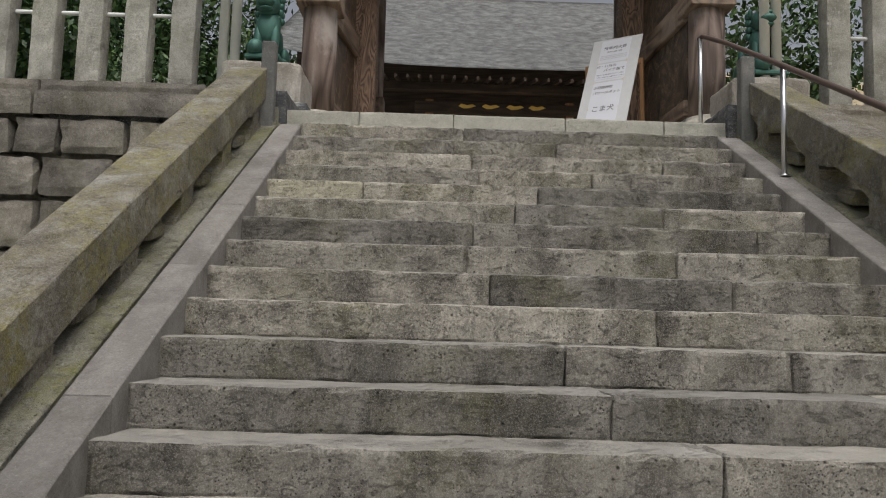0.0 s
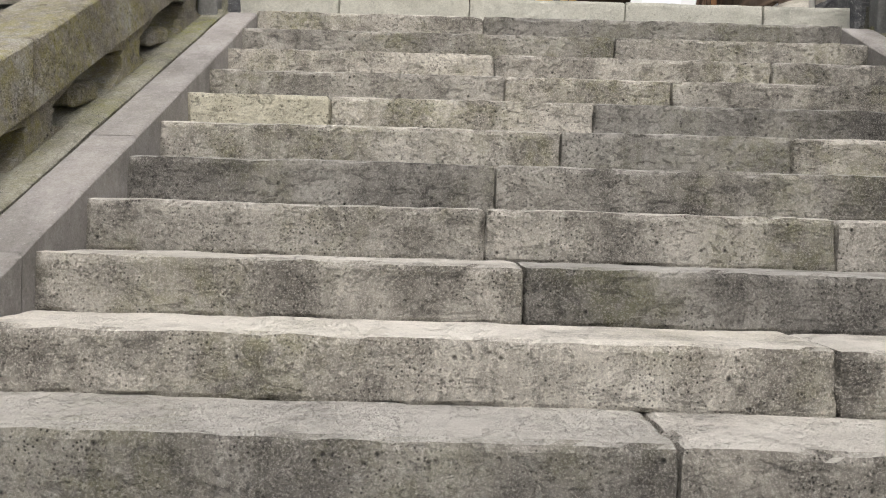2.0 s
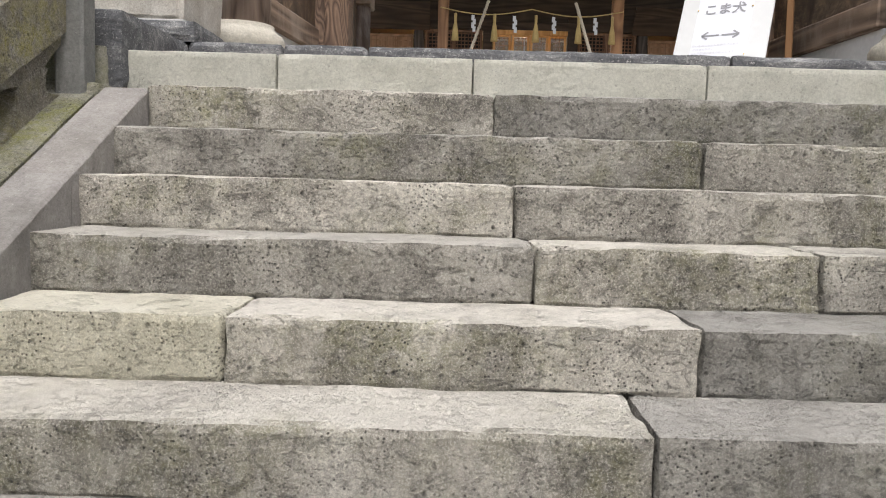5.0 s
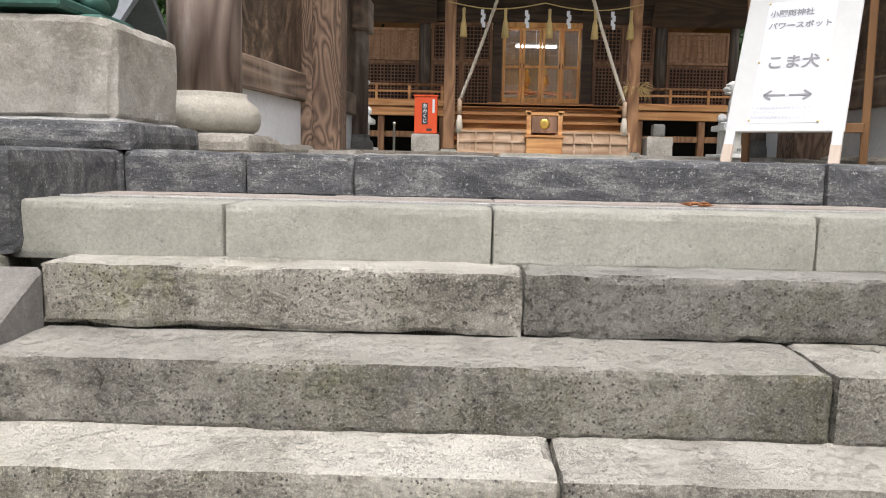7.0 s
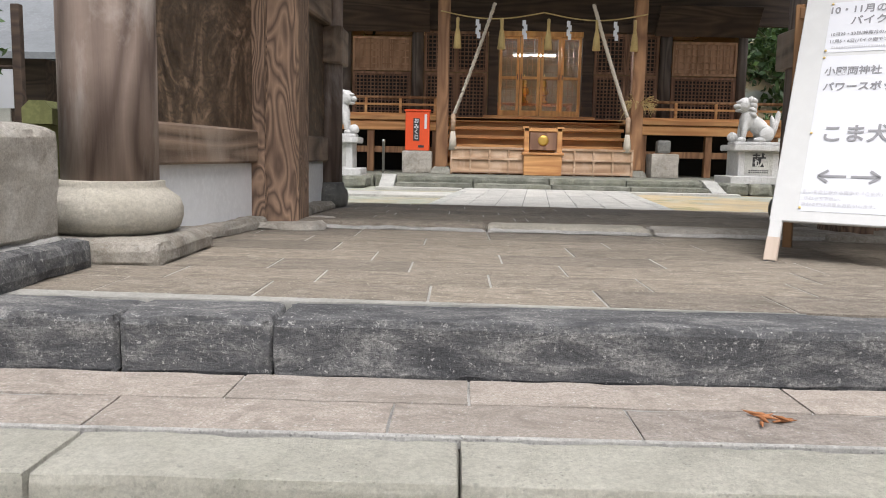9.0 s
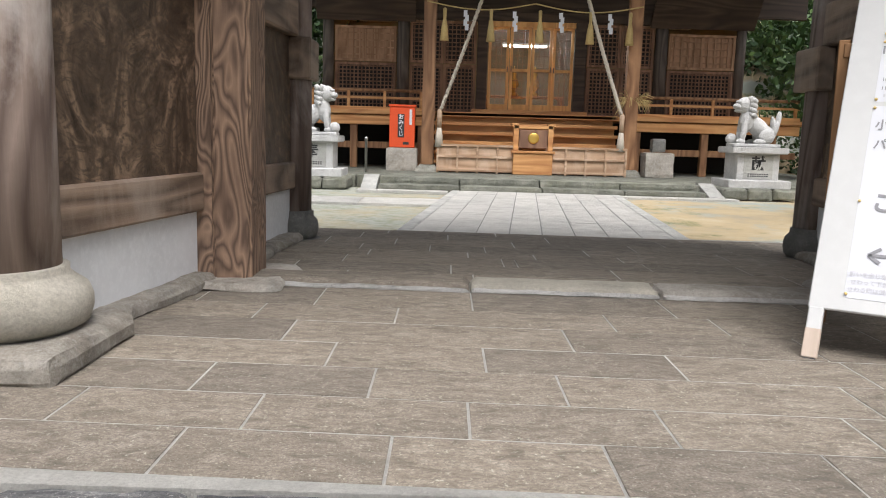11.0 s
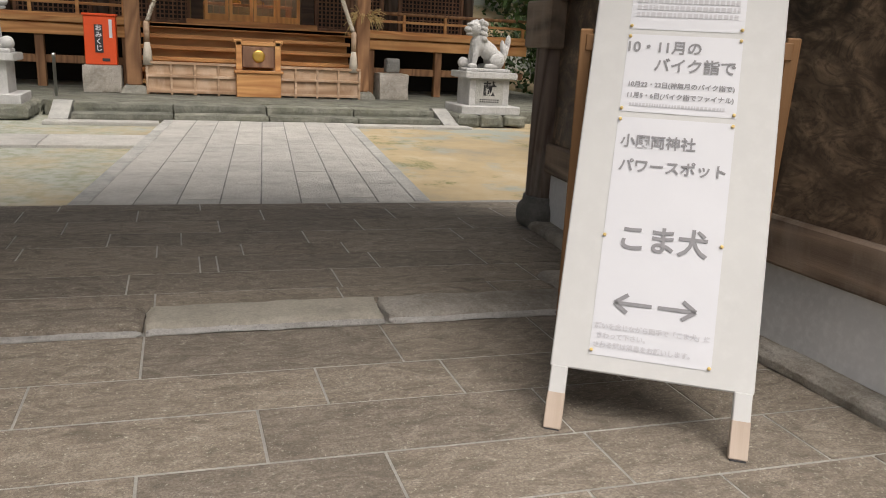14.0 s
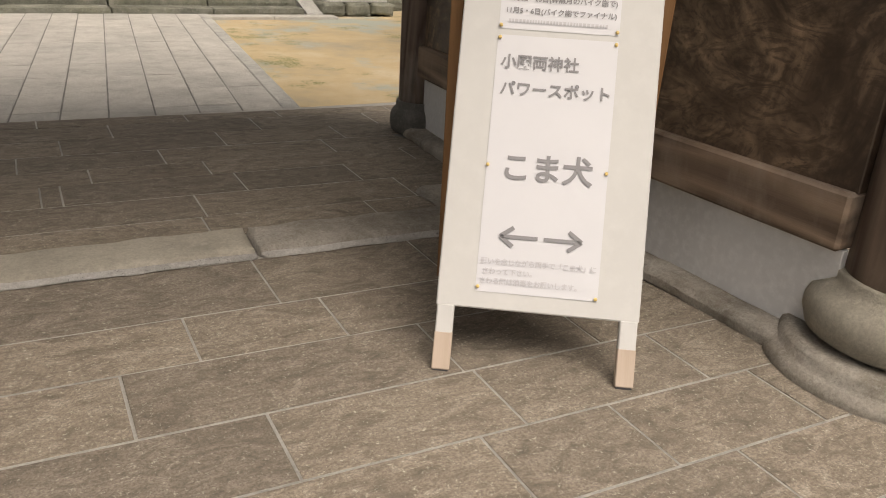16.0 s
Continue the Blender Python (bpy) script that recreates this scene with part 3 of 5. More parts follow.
# ---- retaining walls with coping beside the stair ----
for side, xa, xb in (("west", -14.0, XL - 0.62), ("east", XR + 0.6, 18.0)):
    wall = thing("wall_" + side, (0, 0, 0), "retaining wall of large fitted brown-grey stones under a stone coping", "wall", kind="structure")
    back = box((xb - xa, 0.5, -GROUND_Z - 0.02), ((xa + xb) / 2, 0.34, GROUND_Z), 0)
    part("backing", back, MASON, wall)
    rnd = random.Random(4 if side == "west" else 5)
    near = (lambda c: c > -5.5) if side == "west" else (lambda c: c < 9)
    z = -0.13
    row = 0
    rest = bmesh.new()
    while z > GROUND_Z:
        h = rnd.uniform(0.34, 0.52)
        x = xa + rnd.uniform(-0.3, 0)
        while x < xb:
            w = rnd.uniform(0.42, 0.85)
            x2 = min(x + w, xb)
            if x2 - x > 0.12 and x2 > xa:
                if near((x + x2) / 2):
                    t = rnd.uniform(-0.02, 0.02)
                    b = rough_block(x2 - x - 0.014, 0.34, h - 0.014, row + x, 0.03, 0.12, 0.018)
                    for v in b.verts:
                        v.co.x += (v.co.z - h / 2) * t * 6
                    part("stone", b, MASON, wall, at=((x + x2) / 2, 0.06 + rnd.uniform(-0.02, 0.02), z - h))
                else:
                    box((x2 - x - 0.014, 0.3, h - 0.014), ((x + x2) / 2, 0.05, z - h), 0.02, rest)
            x = x2
            row += 1
        z -= h
    part("far_stones", rest, MASON, wall)["kind"] = "stuff"
    x = -0.88
    n = 0
    while n < 8:
        w = rnd.uniform(1.2, 1.9)
        x2 = x - w if side == "west" else None
        if side == "west":
            lo, hi = x - w, x
            x -= w
        else:
            if n == 0:
                x = 5.28
            lo, hi = x, x + w
            x += w
        part("coping_stone", rough_block(hi - lo - 0.008, 0.5, 0.26, 900 + n + xa, 0.012, 0.1, 0.014), MASON, wall, at=((lo + hi) / 2, 0.13, -0.13))
        part("coping_stone", rough_block(hi - lo - 0.01, 0.42, 0.14, 950 + n + xa, 0.012, 0.1, 0.014), MASON, wall, at=((lo + hi) / 2, 0.2, 0.13))
        n += 1

# stone fence posts on the coping
bm = rough_block(0.26, 0.22, 1.75, 42, 0.01, 0.09, 0.016)
FENCE = None
for grp, xs in (("w", [-1.21 - 0.47 * i for i in range(9)]), ("e", [5.53 + 0.47 * i for i in range(9)])):
    f = thing("stone_fence", (xs[0], 0.28, 0.27), "row of pale square stone fence posts joined by thin rails", "fence", "stone fences")
    for i, x in enumerate(xs):
        if FENCE is None:
            FENCE = part("post", bm, POSTST, f)
        else:
            again(FENCE, f, (x - xs[0], 0, 0))
    d = -1 if grp == "w" else 1
    for z in (0.78, 1.45):
        part("rail", rod([(-d * 0.1, 0, z), (d * 4.0, 0, z)], 0.022), PVC, f)
for x in (-0.68, 4.84):
    p = thing("downpipes", (x, 0.15, 0.27 if x < 0 else 0.27), "pair of white plastic pipes standing beside the fence", "pipe", "white pipes")
    for dx, h in ((-0.1, 1.7), (0.02, 1.62)):
        part("pipe", lathe([(0.05, 0), (0.05, h), (0.056, h), (0.056, h + 0.05)], 16), PVC, p, at=(dx, 0, 0))

# ---- gate terrace and floor ----
floor = thing("floor", (0, 0, 0), "gate floor of brown-grey andesite slabs laid in courses with pale joints", "floor", kind="structure")
part("bed", box((9.6, 4.88, 0.3), (2.2, 2.69, -0.3025), 0), PATHST, floor, "pale mortar bed")
SILL = [(-2.4, -1.3), (-1.3, -0.4), (-0.4, 0.08), (0.08, 0.58), (0.58, 1.02), (1.02, 2.91), (2.91, 3.9), (3.9, 5.1), (5.1, 6.6)]
for i, (a, c) in enumerate(SILL):
    part("sill_stone", rough_block(c - a - 0.003, 0.24, 0.19, 500 + i, 0.011, 0.03, 0.006), SLATE, floor, at=((a + c) / 2, 0.12, -0.19))
SKEW = -0.04                   # the courses run slightly askew to the sill


def course(y0, y1, cuts, seed):
    """One course of slabs between two joint lines given where x = 2."""
    rr = random.Random(seed)
    for a, c in zip(cuts, cuts[1:]):
        b = box((c - a - 0.009, y1 - y0 - 0.01, 0.05), bevel=0.0015)
        for v in b.verts:
            v.co.y += v.co.x * SKEW
        xm = (a + c) / 2
        part("slab", b, PAVE, floor, at=(xm, (y0 + y1) / 2 + (xm - 2) * SKEW, -0.05 + rr.uniform(-0.0014, 0.001)))


def filled(known, seed, lo=-1.9, hi=6.3):
    """Joint places along a course, continued at both ends."""
    rr = random.Random(seed)
    cuts = list(known)
    while cuts[0] > lo:
        cuts.insert(0, cuts[0] - rr.uniform(0.5, 0.85))
    while cuts[-1] < hi:
        cuts.append(cuts[-1] + rr.uniform(0.5, 0.85))
    return cuts


COURSES = ((0.27, 0.575, (0.35, 0.88, 1.45, 2.02, 2.6)), (0.575, 0.872, (1.027, 1.663, 2.235, 2.8)), (0.872, 1.185, (0.78, 1.35, 1.978, 2.945, 3.38)),
           (1.185, 1.502, (1.165, 1.737, 2.44, 3.1, 3.79)), (1.502, 1.845, (0.94, 2.095, 3.07, 3.6)), (1.845, 2.155, (1.367, 2.333, 2.82, 3.45)),
           (2.155, 2.575, (1.72, 2.68, 3.37)), (2.85, 3.12, (1.0, 1.75, 2.6, 3.39)), (3.12, 3.44, (0.65, 1.62, 2.63, 3.69)), (3.44, 3.75, (0.92, 1.96, 2.05, 2.9)),
           (3.75, 4.0, (1.74, 2.2, 2.79, 3.98)), (4.0, 4.3, (1.47, 1.87, 2.6, 3.58)), (4.3, 4.62, (1.2, 2.1, 3.0)), (4.62, 4.94, (1.6, 2.4, 3.3)), (4.94, 5.14, (1.1, 2.0, 2.9)))
for n, (y0, y1, known) in enumerate(COURSES):
    course(y0, y1, filled(known, 20 + n), 60 + n)
# raised threshold stones across the gate, bedded in white mortar
for i, (a, c) in enumerate(((0.45, 1.72), (1.72, 2.72), (2.72, 3.98))):
    xm = (a + c) / 2
    part("threshold_stone", rough_block(c - a - 0.006, 0.26, 0.085, 530 + i, 0.011, 0.035, 0.01), PAVE if i == 0 else BASE if i == 1 else BLOCK, floor, at=pose(xm, 2.715 + (xm - 2) * SKEW, -0.04, 0, 0, math.degrees(math.atan(SKEW))))
    part("mortar_bed", rough_block(c - a - 0.01, 0.05, 0.034, 560 + i, 0.012, 0.03, 0.008), MORTAR, floor, "white crumbling mortar", at=pose(xm, 2.585 + (xm - 2) * SKEW, -0.012, 0, 0, math.degrees(math.atan(SKEW))))

# ---- gate ----
gate = thing("gate", (0, 0, 0), "weathered brown timber shrine gate with round pillars on stone bases", "gate", kind="structure")
PILLARS = (("front", 0.02, 1.24, BASE, 0.2, 0.3), ("front", 4.42, 0.93, BASE, 0.2, 0.3), ("rear", 0.40, 4.55, BASE2, 0.135, 0.19), ("rear", 4.28, 4.26, BASE2, 0.135, 0.19))
for kind_, x, y, bmat, r, rb in PILLARS:
    h = 0.2 if kind_ == "front" else 0.19
    z0 = 0.1 if kind_ == "front" else 0.0
    plate = part("base_plate", rough_block(rb * 2.3, rb * 2.3, max(z0, 0.02) + 0.03, x + y, 0.014, 0.06, 0.02) if kind_ == "front" and x < 1 else lathe([(rb * 1.32, -0.03), (rb * 1.33, z0 * 0.5), (rb * 1.27, z0 * 0.62 + 0.012), (rb * 1.2, z0 * 0.66 + 0.014), (rb * 1.17, z0 * 0.95 + 0.02), (rb * 1.1, z0 + 0.03)], 30), BASE2 if kind_ == "rear" else BLOCK, gate, at=(x, y, -0.03))
    prof = [(rb * 0.82, 0), (rb * 0.95, h * 0.12), (rb, h * 0.35), (rb, h * 0.55), (rb * 0.95, h * 0.75), (rb * 0.8, h * 0.92), (r * 1.12, h), (r * 1.12, h * 1.12), (r * 1.02, h * 1.13)]
    part("base_stone", lathe(prof, 40), bmat, gate, "rounded cushion-shaped stone base", at=(x, y, z0))
    part("pillar", lathe([(r * 1.0, z0 + h * 1.13), (r, 0.8), (r * 0.99, 3.72)], 36), WOOD_V, gate, at=(x, y, 0))
for sgn, xw0, xw1, xp in ((1, 0.06, 0.38, 0.37), (-1, 4.27, 4.27, 4.07)):
    # square gate post of two timbers
    part("gate_post", box((0.2, 0.34, 3.0), bevel=0.012, segments=2), WOOD_GATE, gate, at=(xp + sgn * 0.085, 2.80, 0.01))
    part("gate_post", box((0.17, 0.3, 3.0), bevel=0.01, segments=2), WOOD_GATE, gate, at=(xp - sgn * 0.1, 2.79, 0.01))
    part("post_foot", rough_block(0.74, 0.7, 0.065, xp, 0.02, 0.04, 0.02), BLOCK, gate, "pale rough foot stone", at=(xp, 2.78, -0.028))
    for y0, y1, xa, xb in ((1.22 if sgn > 0 else 1.08, 2.64, xw0, xp - sgn * 0.12), (2.97, 4.42 if sgn > 0 else 4.2, xp - sgn * 0.1, xw1)):
        L = math.hypot(y1 - y0, xb - xa)
        rot = -math.degrees(math.atan2(xb - xa, y1 - y0))
        at = lambda z: pose((xa + xb) / 2, (y0 + y1) / 2, z, 0, 0, rot)
        part("kickboard", box((0.03, L, 0.33), bevel=0.003), KICK, gate, "pale grey kickboard", at=at(0.06))
        part("sill_block", rough_block(0.26, L, 0.09, y0 + xa, 0.022, 0.035, 0.016), BLOCK, gate, "rough grey footing stone", at=at(-0.025))
        part("lower_rail", box((0.12, L, 0.2), bevel=0.012), WOOD_BEAM, gate, at=at(0.39))
        part("panel", box((0.045, L, 0.95), bevel=0.004), WOOD_PAN, gate, "dark swirling wood panel", at=at(0.585))
        part("upper_rail", box((0.17, L, 0.3), bevel=0.014), WOOD_BEAM, gate, at=at(1.5))
        part("upper_panel", box((0.04, L, 1.2), bevel=0.004), WOOD_PAN, gate, at=at(1.79))
for x, y in ((0.02, 1.2), (4.42, 0.93)):
    part("tie_beam", box((0.5, 0.5, 0.3), bevel=0.012), WOOD_BEAM, gate, at=(x, y, 1.55))
for x, y in ((0.4, 4.55), (4.28, 4.26)):
    part("tie_beam", box((0.32, 0.36, 0.3), bevel=0.012), WOOD_BEAM, gate, at=(x, y, 1.2))
part("lintel", box((5.6, 0.34, 0.4), bevel=0.02), WOOD_BEAM, gate, at=(2.22, 2.8, 3.2))
for y in (1.23, 4.53):
    part("cross_beam", box((5.4, 0.26, 0.26), bevel=0.02), WOOD_BEAM, gate, at=(2.22, y, 3.72))
# Assumed roof, out of view; height and depth set by how it shades the floor.
roof = bmesh.new()
prism([(-1.95, 3.99), (0, 5.0), (1.95, 3.99), (1.95, 4.14), (0, 5.2), (-1.95, 4.14)], 5.7, roof, Matrix.Translation((2.22, 2.85, 0)) @ Matrix.Rotation(radians(90), 4, "Z"))
part("gate_roof", roof, ROOFTILE, gate, "unseen grey tiled gate roof, sized for the shade it casts")

# guardian blocks beside the gate, with green bronze beasts
def beast(mat, s=1.0, bronze=False):
    """A seated lion-dog in one mesh, facing -x."""
    b = bmesh.new()

    def blob(x, y, z, rx, ry, rz, tilt=0.0, seg=14):
        bb = bmesh.new()
        bmesh.ops.create_uvsphere(bb, u_segments=seg, v_segments=max(6, seg // 2 + 2), radius=1)
        for v in bb.verts:
            n = noise.noise(v.co * 2.5 + Vector((x * 9, y * 9, z * 9)))
            v.co *= 1 + 0.06 * n
        m = Matrix.Translation((x, y, z)) @ Matrix.Rotation(tilt, 4, "Y") @ Matrix.Diagonal((rx, ry, rz, 1))
        bmesh.ops.transform(bb, matrix=m, verts=bb.verts[:])
        for f in bb.faces:
            f.smooth = True
        join(b, bb)

    blob(0.05, 0, 0.27, 0.25, 0.125, 0.13, 0.75, 18)
    blob(0.17, 0, 0.16, 0.14, 0.15, 0.14)
    blob(-0.13, 0, 0.37, 0.115, 0.13, 0.2, 0.15, 18)
    blob(-0.17, 0, 0.6, 0.135, 0.125, 0.13, 0, 18)
    blob(-0.29, 0, 0.585, 0.065, 0.09, 0.05)
    blob(-0.27, 0, 0.52, 0.06, 0.075, 0.028)
    blob(-0.26, 0, 0.655, 0.05, 0.1, 0.03)
    for i in range(34):
        a = i * 2.4
        u = (i % 17) / 16
        blob(-0.08 + 0.08 * math.cos(a) * 0.6, 0.125 * math.sin(a), 0.42 + 0.28 * u, 0.045, 0.036, 0.04, 0, 8)
    for sy in (-1, 1):
        blob(-0.19, sy * 0.085, 0.22, 0.048, 0.048, 0.2, 0.1)
        blob(-0.23, sy * 0.09, 0.05, 0.075, 0.052, 0.045)
        blob(0.15, sy * 0.13, 0.13, 0.12, 0.055, 0.115, 0.3)
        blob(0.05, sy * 0.14, 0.05, 0.11, 0.05, 0.045)
        blob(-0.12, sy * 0.12, 0.69, 0.032, 0.025, 0.055)
    blob(-0.32, 0.08, 0.09, 0.085, 0.085, 0.085)
    blob(0.31, 0, 0.24, 0.055, 0.08, 0.19, 0.25)
    blob(0.36, 0, 0.4, 0.04, 0.06, 0.13, 0.1)
    blob(0.28, 0, 0.33, 0.035, 0.06, 0.12, -0.1)
    box((0.72, 0.36, 0.05), (0, 0, -0.03), 0.012, b)
    for v in b.verts:
        v.co *= s
    return b


for x, face in ((-0.37, 90), (4.78, 90)):
    blk = thing("stone_pedestal", (x, 0.43, 0), "squat weathered pale stone block on a dark stone plinth", "pedestal", "gate pedestals")
    part("plinth", rough_block(0.98, 0.84, 0.125, x + 3, 0.012, 0.05, 0.012), SLATE, blk, "dark stone plinth", at=(0, 0, -0.01))
    b = rough_block(0.8, 0.72, 0.44, x + 8, 0.018, 0.035, 0.016)
    for v in b.verts:
        if v.co.z > 0.3 and abs(v.co.x) > 0.2:
            v.co.z -= (abs(v.co.x) - 0.2) ** 2 * 0.55
    part("block", b, BLOCK, blk, at=(0, 0, 0.108))
    part("mortar_bed", rough_block(0.84, 0.76, 0.03, x + 11, 0.012, 0.04, 0.01), MORTAR, blk, "white mortar seam", at=(0, 0, 0.1))
    part("bronze_tray", box((0.56, 0.38, 0.05), bevel=0.02), BRONZE, blk, "green bronze base", at=(0, 0.0, 0.525))
    st = part("guardian_statue", beast(None, 1.0), BRONZE, None, at=pose(x, 0.43, 0.6, 0, 0, face))
    tagged(st, "green bronze guardian lion-dog statue on a stone block", "statue", "bronze guardians")

# ---- sign board ----
sign = thing("sign_board", (3.245, 1.342, 0, 0, 0, -33.5), "white A-frame notice board with three pinned paper notices", "sign")
LEAN = math.atan(0.48)
PW, PL = 0.64, 1.62
tilt = Matrix.Translation((0, 0.088, 0.183)) @ Matrix.Rotation(-LEAN, 4, "X")   # x across, z up the board
part("panel", box((PW, 0.02, PL), bevel=0.004), WHITE, sign, at=tilt)
for sx in (-1, 1):
    lg = part("leg", box((0.055, 0.035, 0.205), bevel=0.004), WHITE, sign, "white painted leg with a bare wood foot", at=Matrix.Translation((sx * 0.288, 0.005, 0.0)) @ Matrix.Rotation(-LEAN, 4, "X"))
    part("foot", box((0.057, 0.037, 0.12), bevel=0.003), WOOD_BARE, lg, "bare wood foot", at=(0, 0, -0.002))
    part("foot_pad", box((0.05, 0.032, 0.008), bevel=0.002), INKBLACK, lg, "black rubber pad", at=(0, 0, -0.009))
    ry = 0.72
    part("rear_leg", box((0.045, 0.045, 1.28), bevel=0.004), WOOD_SIGN, sign, at=Matrix.Translation((sx * 0.35, ry, 0)) @ Matrix.Rotation(0.07, 4, "X"))
part("rear_rail", box((0.7, 0.03, 0.06), bevel=0.004), WOOD_SIGN, sign, at=(0, 0.66, 0.2))
part("rear_rail", box((0.7, 0.03, 0.06), bevel=0.004), WOOD_SIGN, sign, at=(0, 0.62, 1.2))


def on_board(u, v, lift=0.0):
    """A pose on the face of the board: u metres from its left edge, v up from its foot; x right, y up."""
    return tilt @ Matrix.Translation((u - PW / 2, -0.0105 - lift, v)) @ Matrix.Rotation(radians(90), 4, "X")


def sheet(u0, u1, v0, v1, seed):
    b = bmesh.new()
    nx, ny = 14, 28
    g = []
    for j in range(ny + 1):
        r = []
        for i in range(nx + 1):
            x, y = i / nx, j / ny
            q = 0.0012 + 0.0018 * max(0, noise.noise((x * 3.1 + seed, y * 4.3, 0))) + 0.001 * max(0, noise.noise((x * 9 + seed, y * 5, 3))) * (x > 0.6 or y < 0.35)
            r.append(b.verts.new(((x - 0.5) * (u1 - u0), (y - 0.5) * (v1 - v0), q)))
        g.append(r)
    for r, s in zip(g, g[1:]):
        for i in range(nx):
            f = b.faces.new((r[i], r[i + 1], s[i + 1], s[i]))
            f.smooth = True
    return part("notice", b, PAPER, sign, "white printed paper notice", at=on_board((u0 + u1) / 2, (v0 + v1) / 2))


def line(parent, u, v, body, size, ink, pc):
    b = words(body, size)
    for q in b.verts:
        q.co.z = 0
    return part("lettering", b, ink, parent, at=(u - pc[0], v - pc[1], 0.0046))


def bars(parent, u0, u1, vs, h, ink, pc):
    b = bmesh.new()
    r = random.Random(int(vs[0] * 1000))
    for v in vs:
        x = u0
        while x < u1:
            w = r.uniform(0.4, 0.9) * h
            box((w, h, 0.0006), (x + w / 2 - pc[0], v - pc[1], 0.0044), 0, b)
            x += w + 0.35 * h
    return part("fine_print", b, ink, parent)


N1 = sheet(0.12, 0.505, 0.055, 0.885, 1)
c1 = (0.3125, 0.47)
line(N1, 0.262, 0.795, "小國両神社", 0.05, INK, c1)
line(N1, 0.318, 0.708, "パワースポット", 0.051, INK, c1)
line(N1, 0.312, 0.452, "こま犬", 0.098, INK, c1)
for s in (-1, 1):
    ar = bmesh.new()
    box((0.115, 0.012, 0.0006), (0.312 + s * 0.067 - c1[0], 0.235 - c1[1], 0.0044), 0, ar)
    for q in (-1, 1):
        box((0.052, 0.013, 0.0006), m=Matrix.Translation((0.312 + s * 0.108 - c1[0], 0.235 + q * 0.015 - c1[1], 0.0044)) @ Matrix.Rotation(-s * q * 0.62, 4, "Z"), bevel=0, bm=ar)
    part("arrow", ar, INK, N1, "grey printed arrow")
line(N1, 0.312, 0.152, "願いを念じながら両手で「こま犬」に", 0.0215, INKPALE, c1)
line(N1, 0.222, 0.121, "さわって下さい。", 0.0215, INKPALE, c1)
line(N1, 0.29, 0.09, "さわる際は消毒をお願いします。", 0.0215, INKPALE, c1)
N2 = sheet(0.12, 0.505, 0.905, 1.195, 2)
c2 = (0.3125, 1.05)
line(N2, 0.245, 1.145, "10・11月の", 0.052, INK, c2)
line(N2, 0.355, 1.078, "バイク詣で", 0.055, INK, c2)
line(N2, 0.315, 1.006, "10月22・23日(神無月のバイク詣で)", 0.0228, INK, c2)
line(N2, 0.315, 0.965, "11月5・6日(バイク詣でファイナル)", 0.0228, INK, c2)
bars(N2, 0.15, 0.46, (0.932,), 0.011, INKPALE, c2)
N3 = sheet(0.12, 0.505, 1.215, 1.59, 3)
c3 = (0.3125, 1.4025)
line(N3, 0.3125, 1.45, "秋季例大祭", 0.06, INK, c3)
line(N3, 0.3125, 1.385, "日時:10月14日", 0.032, INK, c3)
bars(N3, 0.14, 0.48, (1.325, 1.298, 1.271), 0.017, INKPALE, c3)
PINS = [(0.127, 0.07), (0.498, 0.062), (0.124, 0.46), (0.5, 0.46), (0.127, 0.875), (0.498, 0.875), (0.127, 0.915), (0.498, 0.915), (0.127, 1.185), (0.498, 1.185), (0.127, 1.225), (0.498, 1.225)]
pb = None
for u, v in PINS:
    if pb is None:
        pb = part("pin", lathe([(0.006, 0), (0.006, 0.004), (0.003, 0.007)], 10), PIN, sign, at=on_board(u, v, 0.004))
    else:
        again(pb, sign, on_board(u, v, 0.004))

# ---- yard path ----
def path_x(y):
    return 2.48 + (y - 5.85) * 0.1


path = thing("path", (0, 0, 0), "pale granite paved path across the yard with darker edge stones", "path", kind="structure")
rnd = random.Random(3)
COLS = 8
bd = box((2.8, 6.55, 0.05), (0, 0, 0), 0)
for v in bd.verts:
    v.co.x += v.co.y * 0.1
part("bed", bd, BASE2, path, "grey joint mortar", at=(path_x(8.435), 8.435, -0.161))
for j in range(10):
    y0 = 5.16 + j * 0.655
    y1 = y0 + 0.655
    for i in range(COLS):
        w = 2.56 / COLS
        x = path_x((y0 + y1) / 2) - 1.26 + (i + 0.5) * w
        b = box((w - 0.013, 0.648, 0.06), bevel=0.002)
        for v in b.verts:
            v.co.x += v.co.y * 0.1
        part("paving_slab", b, PATHST, path, at=(x, (y0 + y1) / 2, -0.165 + rnd.uniform(-0.002, 0.002)))
    for s in (-1, 1):
        b = box((0.14, 0.65, 0.06), bevel=0.006)
        for v in b.verts:
            v.co.x += v.co.y * 0.1
        part("edge_stone", b, PATHEDGE, path, at=(path_x((y0 + y1) / 2) + 0.02 + s * 1.35, (y0 + y1) / 2, -0.163))
for j in range(7):
    part("cross_slab", box((1.2, 0.95, 0.05), bevel=0.005), PATHST, path, at=(0.98 - j * 1.21, 9.45, -0.16))
part("cross_slab", box((1.5, 0.3, 0.05), bevel=0.005), PATHST, path, at=(0.85, 11.4, -0.15))
for j in range(2):
    part("cross_slab", box((1.0, 0.3, 0.05), bevel=0.005), PATHST, path, at=(4.9 + j * 1.01, 11.5, -0.158))

